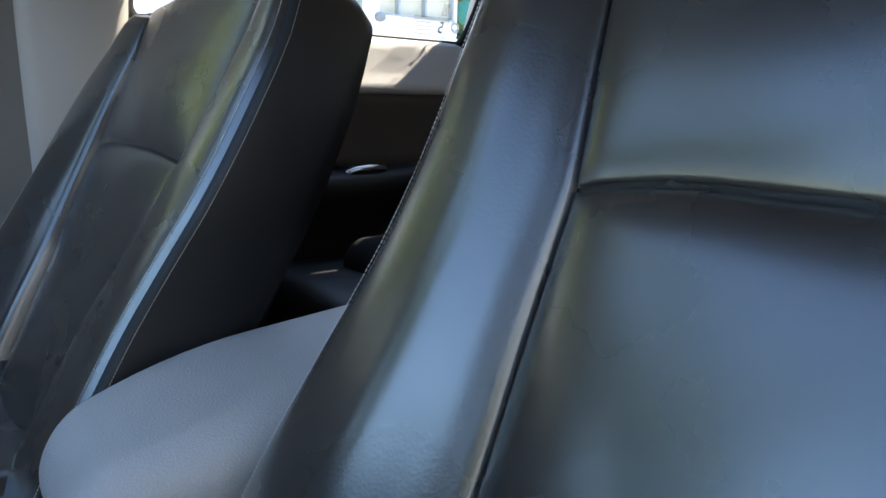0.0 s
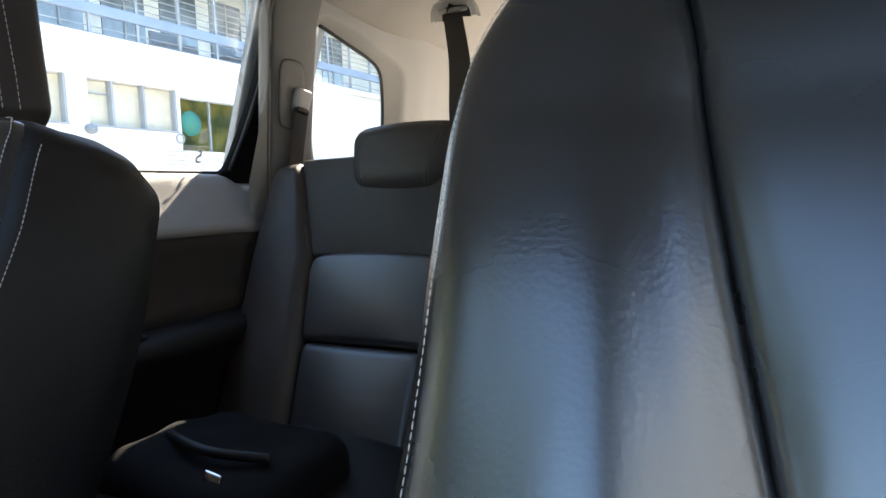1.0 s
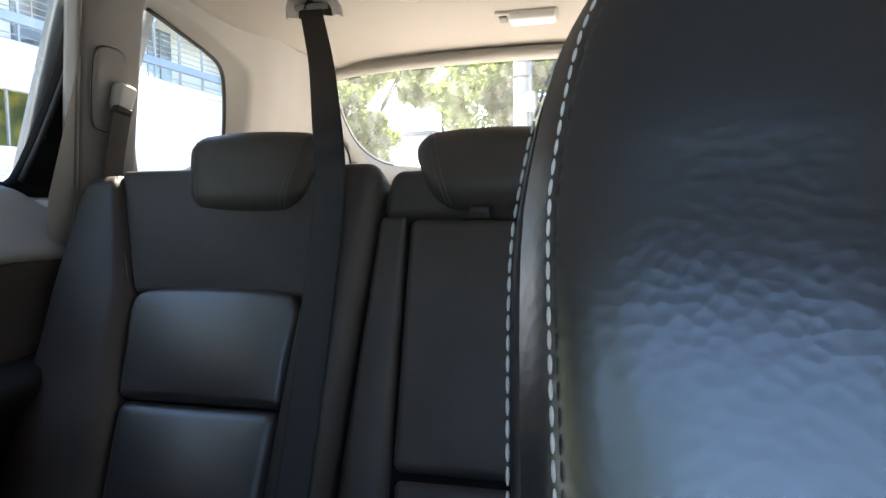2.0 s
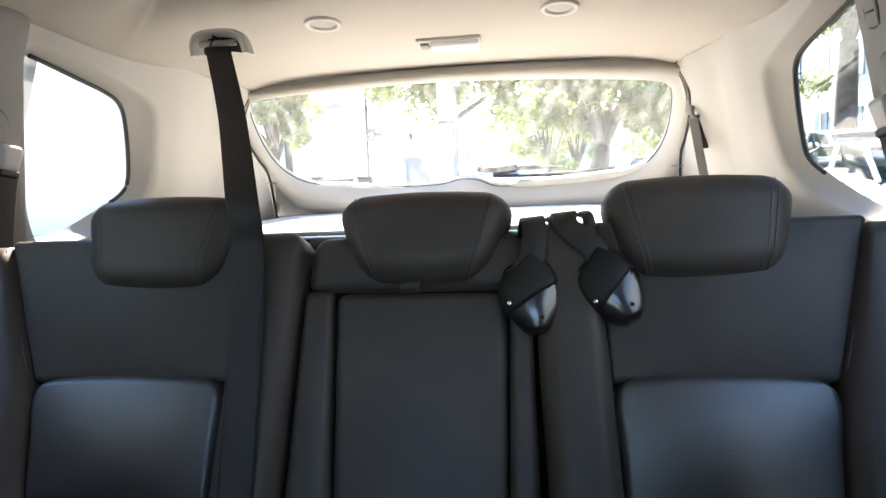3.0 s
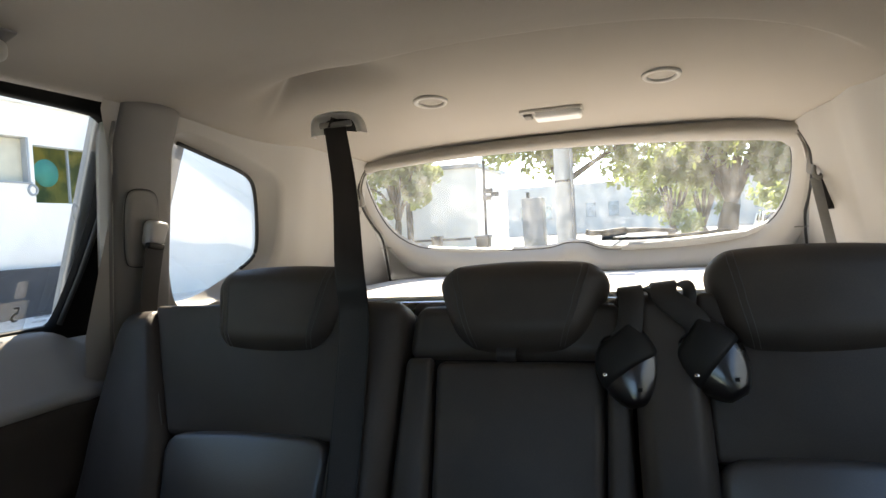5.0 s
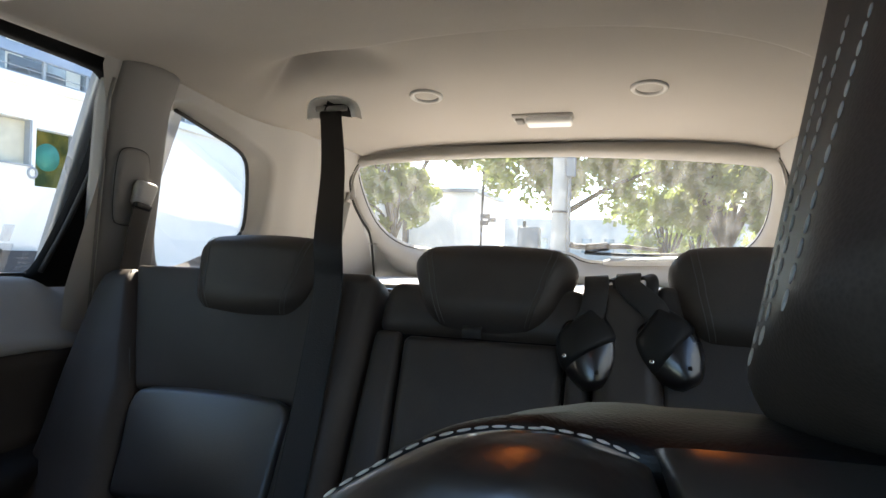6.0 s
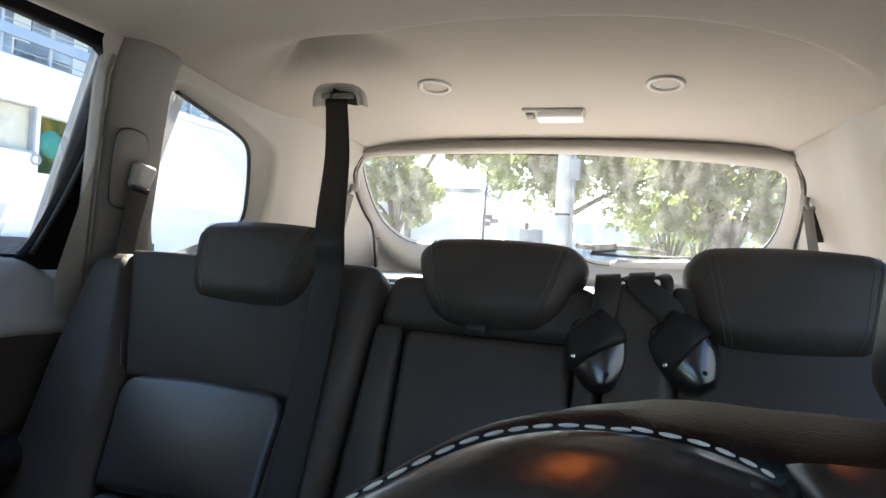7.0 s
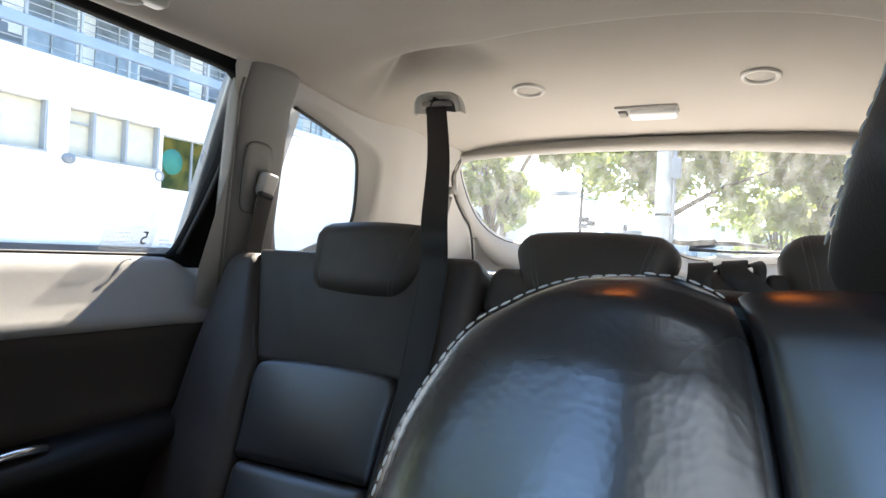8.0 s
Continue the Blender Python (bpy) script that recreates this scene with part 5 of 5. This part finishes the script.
def blades(x0, x1, y0, y1, n, seed):
    rnd = random.Random(seed)
    bm = bmesh.new()
    for _ in range(n):
        x, y, a, h = rnd.uniform(x0, x1), rnd.uniform(y0, y1), rnd.uniform(0, 6.28), rnd.uniform(0.06, 0.16)
        d = Vector((math.cos(a), math.sin(a), 0)) * 0.03
        p = Vector((x, y, 0.12))
        bm.faces.new([bm.verts.new(q) for q in (p - d, p + d, p + Vector((d.y, d.x, h)))])
    return bm


single("lawn", box(-7.2, -3.2, 17.5, 21.5, 0.10, 0.15, 0.02), GRASS, "small lawn strip", "lawn", kind="structure", smooth=False)
single("grass", blades(-7.2, -3.2, 17.5, 21.5, 5000, 3), LEAF_PALE, "short green grass", "grass", kind="stuff", smooth=False)


def office():
    """White building beside the car, with a terrace above."""
    X = -12.0
    o = thing("office_building", "white rendered building with cream blinds and a glazed terrace", "building", (X - 2, 6, 0))
    holes = [(6.98, 9.12, 2.88, 3.82), (9.20, 12.3, 2.46, 3.68), (4.60, 6.56, 2.88, 3.84)]
    for a, b, c, d in ((-14, 4.60, 1.1, 4.5), (4.60, 6.56, 1.1, 2.88), (4.60, 6.56, 3.84, 4.5), (6.56, 6.98, 1.1, 4.5), (6.98, 9.12, 1.1, 2.88), (6.98, 9.12, 3.82, 4.5), (9.12, 9.20, 1.1, 4.5), (9.20, 12.3, 1.1, 2.46), (9.20, 12.3, 3.68, 4.5), (12.3, 40, 1.1, 4.5)):
        part("wall", box(X - 0.25, X, a, b, c, d, 0.001), WHITEWALL, o, "white rendered wall", smooth=False)
    part("plinth", box(X - 0.3, X + 0.25, -14, 12.4, 0.0, 1.1, 0.01), DARKBASE, o, "dark low plinth", smooth=False)
    part("wall", box(X - 0.25, X, 12.4, 40, 0.0, 1.1, 0.001), WHITEWALL, o, "white rendered wall", smooth=False)
    for hole, cuts, bars in ((holes[0], [6.98, 7.54, 8.29, 9.10], 1), (holes[2], [4.60, 5.58, 6.54], 0)):
        y0, y1, z0, z1 = hole
        for i, (a, b) in enumerate(zip(cuts, cuts[1:])):
            w = part("window", box(X - 0.22, X - 0.17, a + 0.03, b - 0.03, z0 + 0.03, z1 - 0.03, 0.004), BLIND, o, "window with a drawn cream blind", smooth=False)
            part("frame", box(X - 0.20, X - 0.02, b - 0.03, b + 0.02, z0, z1, 0.004), STEEL, w, smooth=False)
            if i < bars:
                part("transom", box(X - 0.17, X - 0.12, a + 0.03, b - 0.03, z1 - 0.30, z1 - 0.27, 0.002), STEEL, w, smooth=False)
        part("sill", box(X - 0.2, X + 0.04, y0 - 0.02, y1, z0 - 0.035, z0, 0.004), STEEL, o, smooth=False)
    y0, y1, z0, z1 = holes[1]
    # the room's yellow light is put into this board's colour
    part("opening_back", box(X - 1.3, X - 1.2, y0 - 1, y1 + 1, z0 - 0.4, z1 + 0.3, 0.01), LOBBY, o, "olive and green board painting a lit room with plants", smooth=False)
    part("round_panel", loft([[Vector((X - 0.18 + d, y0 + 0.42 + r * math.cos(a), 3.12 + r * math.sin(a))) for a in np.linspace(0, 6.283, 25)[:-1]] for r, d in ((0.30, 0.0), (0.30, 0.02), (0.01, 0.02))]), TEAL, o, "round teal panel behind the pane")
    for i in range(4):
        part("opening_mullion", box(X - 0.16, X - 0.10, y0 + 0.9 * i + 0.02, y0 + 0.9 * i + 0.06, z0, z1, 0.004), STEEL, o, smooth=False)
    g = part("opening_pane", box(X - 0.14, X - 0.13, y0, y1, z0, z1, 0.001), SIDEGLASS, o, smooth=False)
    g.visible_shadow = False
    part("round_sign", loft([[Vector((X + d, 9.13 + r * math.cos(a), 2.72 + r * math.sin(a))) for a in np.linspace(0, 6.283, 25)[:-1]] for r, d in ((0.12, 0.0), (0.12, 0.03), (0.08, 0.03), (0.08, 0.0))]), STEEL, o, "small round grey wall sign")
    part("wall_lamp", loft([[Vector((X + d, 6.98 + r * math.cos(a), 2.79 + 0.8 * r * math.sin(a))) for a in np.linspace(0, 6.283, 25)[:-1]] for r, d in ((0.13, 0.0), (0.13, 0.06), (0.09, 0.10), (0.01, 0.11))]), CABINET, o, "small grey wall lamp")
    # terrace and glazed upper storey
    part("terrace_slab", box(X - 6, X + 0.10, -14, 40, 4.50, 4.68, 0.01), WHITEWALL, o, smooth=False)
    part("beam", box(X - 0.06, X + 0.06, -14, 40, 5.08, 5.30, 0.02), BLUEBEAM, o, "blue-grey steel beam rail", smooth=False)
    for k, z in enumerate((4.72, 4.84, 5.40, 5.55, 5.70, 5.85, 6.0)):
        part("rail_wire", tube([Vector((X, y, z)) for y in (-14, 12, 40)], 0.012, 5), STEEL, o)
    for k in range(18):
        y = 0.59 + 1.09 * k
        part("rail_post", box(X - 0.03, X + 0.03, y - 0.03, y + 0.03, 4.62, 6.6, 0.004), STEEL, o, smooth=False)
    part("upper_wall", box(X - 3.3, X - 3.0, -14, 40, 4.62, 9.5, 0.01), WHITEWALL, o, smooth=False)
    for k in range(12):
        y = -1.0 + 1.75 * k
        w = part("upper_window", box(X - 3.02, X - 2.96, y, y + 1.25, 5.1, 7.3, 0.01), FACADE, o, "tall upper window with reflections", smooth=False)
        part("mullion", box(X - 2.97, X - 2.93, y + 0.6, y + 0.65, 5.1, 7.3, 0.004), STEEL, w, smooth=False)
        part("louvre", box(X - 2.96, X - 2.86, y, y + 1.25, 6.2, 6.24, 0.004), WHITEWALL, w, smooth=False)
    part("canopy", box(X - 3.2, X + 0.8, -14, 40, 7.6, 7.8, 0.02), WHITEWALL, o, smooth=False)
    for y, w in ((5.6, 0.7), (9.3, 0.9), (11.2, 0.8)):
        ch = part("terrace_chair", box(X - 1.0, X - 0.4, y, y + w, 4.62, 5.02, 0.05), CABINET, o, "grey terrace seat", smooth=False)
        part("chair_back", box(X - 1.05, X - 0.97, y, y + w, 4.9, 5.35, 0.03), CABINET, ch, smooth=False)
    return o


office()


def tree(x, y, h, spread, low, n, seed, leaf, trunk=0.16, label="leafy street tree with an uneven green crown"):
    rnd = random.Random(seed)
    o = thing("tree", label, "tree", (x, y, 0.0))
    fork = low * 0.9
    base = [Vector((x, y, -0.05)), Vector((x + rnd.uniform(-.1, .1), y, fork * 0.5)), Vector((x + rnd.uniform(-.2, .2), y + rnd.uniform(-.1, .1), fork))]
    part("trunk", tube(curve_points(base, 5), [trunk * (1.3 - 0.05 * i) for i in range(11)], 10), BARK, o)
    tips, bm = [], bmesh.new()
    for k in range(9):
        a = k * 2.4 + rnd.uniform(-.4, .4)
        r = spread * rnd.uniform(0.35, 0.85)
        tip = Vector((x + r * math.cos(a), y + r * math.sin(a), low + (h - low) * rnd.uniform(0.25, 0.95)))
        mid_p = base[-1].lerp(tip, 0.5) + Vector((0, 0, rnd.uniform(0.1, 0.5)))
        pts = curve_points([base[-1], mid_p, tip], 5)
        tube(pts, [trunk * 0.5 * (1 - i / len(pts)) + 0.012 for i in range(len(pts))], 6, False, bm)
        tips += [tip, mid_p]
    part("limbs", bm, BARK, o)
    # leaf clumps about the limb tips
    centres = []
    for k in range(46):
        t = rnd.choice(tips)
        c = t + Vector((rnd.gauss(0, spread * 0.28), rnd.gauss(0, spread * 0.28), rnd.gauss(0, (h - low) * 0.16)))
        c.z = max(low + 0.1 * rnd.random(), min(h, c.z))
        centres.append((c, rnd.uniform(0.25, 0.62) * spread * 0.42))
    verts, faces = [], []
    for _ in range(n):
        c, r = rnd.choice(centres)
        d = Vector((rnd.gauss(0, 1), rnd.gauss(0, 1), rnd.gauss(0, 0.75)))
        p = c + d.normalized() * r * rnd.random() ** 0.5
        u = Vector((rnd.gauss(0, 1), rnd.gauss(0, 1), rnd.gauss(0, 1))).normalized()
        w = u.orthogonal().normalized()
        e = rnd.uniform(0.09, 0.19)
        i = len(verts)
        verts += [p - u * e, p + w * e * 0.6, p + u * e, p - w * e * 0.6]
        faces.append((i, i + 1, i + 2, i + 3))
    me = bpy.data.meshes.new("crown")
    off = Vector((x, y, 0))
    me.from_pydata([v - off for v in verts], [], faces)
    me.materials.append(leaf)
    cr = new("crown", me)
    cr.parent = o
    return o


tree(-8.3, 20.0, 6.0, 2.2, 2.0, 6500, 11, LEAF_PALE, 0.14)
tree(-2.55, 20.3, 7.5, 4.6, 3.0, 12000, 12, LEAF, 0.2, "large dark green street tree overhanging the pavement")
tree(2.45, 20.3, 7.5, 3.4, 1.9, 13000, 14, LEAF_PALE, 0.30, "broad sunlit street tree beside the road")
tree(6.4, 27.0, 8.5, 3.8, 1.8, 9000, 15, LEAF_PALE, 0.25)
tree(9.6, 20.0, 9.0, 2.6, 5.0, 5500, 16, LEAF, 0.30, "tall street tree with a bare grey trunk")
tree(11.3, 12.0, 8.0, 2.2, 2.2, 4500, 17, LEAF, 0.22)
tree(1.4, 44.0, 9.0, 3.6, 0.6, 9000, 18, LEAF_PALE, 0.25)
tree(3.9, 50.0, 9.0, 3.6, 0.6, 8000, 28, LEAF_PALE, 0.25)
tree(-13.5, 27.0, 8.0, 3.5, 2.0, 6000, 19, LEAF)
tree(-7.2, -5.0, 9.0, 3.2, 2.6, 4500, 21, LEAF, 0.25, "sunlit tree on the forecourt ahead of the car")
tree(-5.8, -12.0, 9.0, 3.4, 2.4, 4500, 22, LEAF, 0.25, "sunlit tree on the forecourt ahead of the car")

# unseen trees added to block the pale horizon from the leather's reflections
for x, y, h, seed in ((7.0, -13.0, 6.5, 24), (2.2, -27.0, 7.5, 34), (-4.6, -31.0, 8.0, 35), (11.0, -25.0, 8.0, 36), (-0.5, -30.0, 8.0, 25), (6.0, -34.0, 8.0, 26), (-10.5, -24.0, 8.0, 27)):
    tree(x, y, h, 3.4, 2.0, 3500, seed, LEAF, 0.22, "green tree added out of view ahead of the car")
# two trees added out of view, so less sun bounces up to the headliner
tree(2.1, 6.5, 9.0, 2.4, 4.2, 6000, 33, LEAF, 0.18, "tall leafy tree added out of view to shade the road")
tree(5.4, 5.6, 9.5, 3.4, 4.2, 9000, 31, LEAF, 0.24, "tall leafy tree added out of view to shade the road")

pole = thing("utility_pole", "tall pale concrete utility pole with cables", "utility pole", (-1.42, 12.0, 0))
part("shaft", tube([Vector((-1.42, 12.0, z)) for z in (-0.1, 1, 3, 6, 9)], [0.20, 0.195, 0.18, 0.16, 0.13], 20), CONCRETE, pole)
for z in (2.2, 3.6):
    part("band", tube([Vector((-1.42, 12.0, z)), Vector((-1.42, 12.0, z + 0.04))], 0.20, 20), DARKMETAL, pole)
part("conduit", tube([Vector((-1.24, 11.85, z)) for z in (0, 3, 6)], 0.035, 8), CABINET, pole, "grey cable conduit")
part("junction_box", box(-1.30, -1.12, 11.70, 11.85, 2.9, 3.3, 0.02), CABINET, pole, "small grey junction box", smooth=False)
cabinet = thing("street_cabinet", "grey metal street cabinet with a small aerial on top", "street cabinet", (-3.45, 20.0, 0))
part("body", box(-3.80, -3.10, 19.7, 20.2, 0.0, 2.28, 0.03), CABINET, cabinet, smooth=False)
part("door", box(-3.74, -3.16, 19.685, 19.70, 0.2, 2.15, 0.004), CABINET, cabinet, smooth=False)
part("aerial", box(-3.66, -3.56, 19.85, 19.95, 2.28, 2.48, 0.01), DARKMETAL, cabinet, smooth=False)
sign = thing("sign_post", "dark post with small sign plates", "sign post", (-5.1, 20.0, 0))
part("post", tube([Vector((-5.12, 20.0, 0.0)), Vector((-5.06, 20.0, 4.2))], 0.045, 8), DARKMETAL, sign)
for x, z, w in ((-4.95, 2.62, 0.34), (-4.72, 2.50, 0.28), (-4.98, 2.40, 0.30)):
    part("plate", box(x - w / 2, x + w / 2, 19.9, 19.93, z - 0.08, z + 0.08, 0.006), SIGNAL, sign, smooth=False)
for x, y in ((-5.1, 19.6), (-9.2, 27.0)):
    b = thing("litter_bin", "dark street litter bin on a post", "litter bin", (x, y, 0), group="litter bins")
    part("bucket", rbox((0.42, 0.42, 0.62), 0.05, (2, 2, 2), 3, lambda p: p * (1 + 0.15 * p.z) + Vector((x, y, 0.78))), DARKMETAL, b)
    part("lid", rbox((0.50, 0.50, 0.08), 0.03, (1, 1, 1), 3, lambda p: p + Vector((x, y, 1.12))), DARKMETAL, b)
    part("post", tube([Vector((x, y, 0)), Vector((x, y, 0.6))], 0.04, 8), DARKMETAL, b)
kiosk = thing("white_house", "low white building with a dark door frame", "building", (-9, 30, 0))
part("wall", box(-12.0, -7.6, 28.5, 34, 0.0, 4.3, 0.02), WHITEWALL, kiosk, smooth=False)
part("roof", box(-12.2, -7.4, 28.3, 34.2, 4.3, 4.5, 0.02), CABINET, kiosk, smooth=False)
part("door_frame", box(-11.2, -10.9, 28.40, 28.5, 0.1, 3.6, 0.01), DARKMETAL, kiosk, smooth=False)
part("base_band", box(-11.0, -8.0, 28.42, 28.5, 0.9, 1.0, 0.01), DARKMETAL, kiosk, smooth=False)
hall = thing("far_house", "pale distant building behind the trees", "building", (4, 92, 0))
part("wall", box(-20, 26, 92, 100, 0, 7.0, 0.05), FARWALL, hall, smooth=False)
for k in range(14):
    part("window", box(-18 + 3.1 * k, -16.6 + 3.1 * k, 91.9, 92.0, 2.2, 4.2, 0.02), FACADE, hall, smooth=False)
terrace_row = thing("terraced_house", "grey brick terrace with tall windows across the street", "building", (16, 22, 0))
part("wall", box(14, 20, 4, 46, 0, 9.0, 0.05), FARWALL, terrace_row, smooth=False)
for k in range(12):
    for z in (1.0, 4.4):
        w = part("window", box(13.93, 14.0, 6 + 3.2 * k, 7.3 + 3.2 * k, z, z + 2.1, 0.02), FACADE, terrace_row, smooth=False)
        part("window_frame", box(13.90, 13.95, 6.6 + 3.2 * k, 6.7 + 3.2 * k, z, z + 2.1, 0.01), WHITEWALL, w, smooth=False)
# unseen pale building added for the white sheen on the seat bolster
pale_row = thing("reflector_house", "plain pale building added as an unseen reflector across the street", "building", (13, -12, 0))
part("wall", box(10.5, 17, -30, 2.5, 0, 9.5, 0.05), WHITEWALL, pale_row, smooth=False)
for k in range(6):
    part("window", box(10.44, 10.52, -27 + 5 * k, -25.4 + 5 * k, 1.1, 2.9, 0.02), FACADE, pale_row, smooth=False)
fence = thing("railing", "dark street railing beyond the road", "railing", (8.6, 20, 0))
for k in range(26):
    part("bar", box(8.58, 8.62, 9 + 0.6 * k, 9.04 + 0.6 * k, 0, 1.3, 0.005), DARKMETAL, fence, smooth=False)
part("top_rail", box(8.57, 8.63, 9, 24.2, 1.3, 1.36, 0.01), DARKMETAL, fence, smooth=False)


def car(x, y, turn, paint, label, k=1.0):
    """A parked hatchback, nose along its own -y."""
    o = thing("parked_car", label, "car", (x, y, 0), group="parked cars")
    m = Matrix.Translation((x, y, 0)) @ Matrix.Rotation(turn, 4, "Z") @ Matrix.Scale(k, 4)
    T = lambda a, b, c: m @ Vector((a, b, c))
    secs = [(-2.0, 0.62, 0.35, 0.62), (-1.9, 0.74, 0.28, 0.72), (-1.5, 0.82, 0.24, 0.86), (-0.9, 0.85, 0.22, 0.95), (0.0, 0.86, 0.22, 0.97), (1.0, 0.85, 0.22, 0.98), (1.6, 0.82, 0.25, 0.97), (1.88, 0.74, 0.32, 0.85), (1.95, 0.66, 0.40, 0.70)]
    ring = lambda b, w, z0, z1: [T(a, b, c) for a, c in ((-w * .9, z0), (-w, z0 + .12), (-w, (z0 + z1) / 2), (-w * .96, z1 - .05), (-w * .82, z1), (0, z1 + .03), (w * .82, z1), (w * .96, z1 - .05), (w, (z0 + z1) / 2), (w, z0 + .12), (w * .9, z0))]
    part("body", loft([ring(*q) for q in secs], cap=True), paint, o)
    cab = [(-1.05, 0.74, 0.96), (-0.45, 0.66, 1.36), (0.1, 0.64, 1.44), (0.9, 0.63, 1.42), (1.45, 0.62, 1.30), (1.80, 0.68, 0.95)]
    part("cabin_glass", loft([[T(-w - .05 * (1.45 - z), b, 0.93), T(-w, b, z - .05), T(-w * .9, b, z), T(w * .9, b, z), T(w, b, z - .05), T(w + .05 * (1.45 - z), b, 0.93)] for b, w, z in cab], cap=True), CARGLASS, o, "dark tinted windows")
    part("roof", sheet(lambda u, v: T(u * 0.60, v, 1.455 - 0.03 * u * u - 0.10 * (v - 0.3) ** 2), list(np.linspace(-1, 1, 9)), list(np.linspace(-0.5, 1.35, 12)), (0, 0, -0.02)), paint, o)
    for sx in (-1, 1):
        for b0, z0, b1, z1 in ((-1.05, 0.95, -0.45, 1.40), (0.25, 0.95, 0.22, 1.43), (1.35, 0.95, 1.25, 1.36)):
            part("pillar", tube([T(sx * 0.765, b0, z0), T(sx * 0.655, b1, z1)], 0.035, 6), paint, o)
        part("door_mirror", rbox((0.16, 0.10, 0.12), 0.04, (1, 1, 1), 3, lambda p: T(sx * 0.93 + p.x, -0.72 + p.y, 0.98 + p.z)), paint, o)
        for b in (-1.25, 1.2):
            w = part("wheel", tube([T(sx * 0.70, b, 0.30), T(sx * 0.86, b, 0.30)], 0.30 * k, 24), TYRE, o, "black tyre")
            part("rim", tube([T(sx * 0.855, b, 0.30), T(sx * 0.872, b, 0.30)], 0.19 * k, 20), CABINET, w, "grey wheel rim")
        part("headlight", rbox((0.28, 0.12, 0.14), 0.04, (1, 1, 1), 3, lambda p: T(sx * 0.55 + p.x, -1.88 + p.y, 0.68 + p.z)), LENS, o)
    return o


car(5.0, 8.25, 0.0, CARWHITE, "white hatchback parked at the kerb")
car(6.57, 12.75, 0.0, CARSILVER, "tall pale car parked behind the white hatchback", 1.2)
car(5.4, 30.0, 0.0, CARWHITE, "distant white car parked under the trees")
car(-11.0, 22.5, 1.57, CARWHITE, "white car parked beside the far lawn")

cables = thing("overhead_cable", "thin dark cables strung from the utility pole", "cable", (-1.42, 12, 6.5))
for dx, z in ((9, 6.2), (10, 6.6), (9.5, 5.7), (-8, 6.4)):
    part("wire", tube(curve_points([(-1.42, 12, z), (-1.42 + dx * 0.5, 19, z - 0.8), (-1.42 + dx, 26, z + 0.2)], 6), 0.014, 5), DARKMETAL, cables)
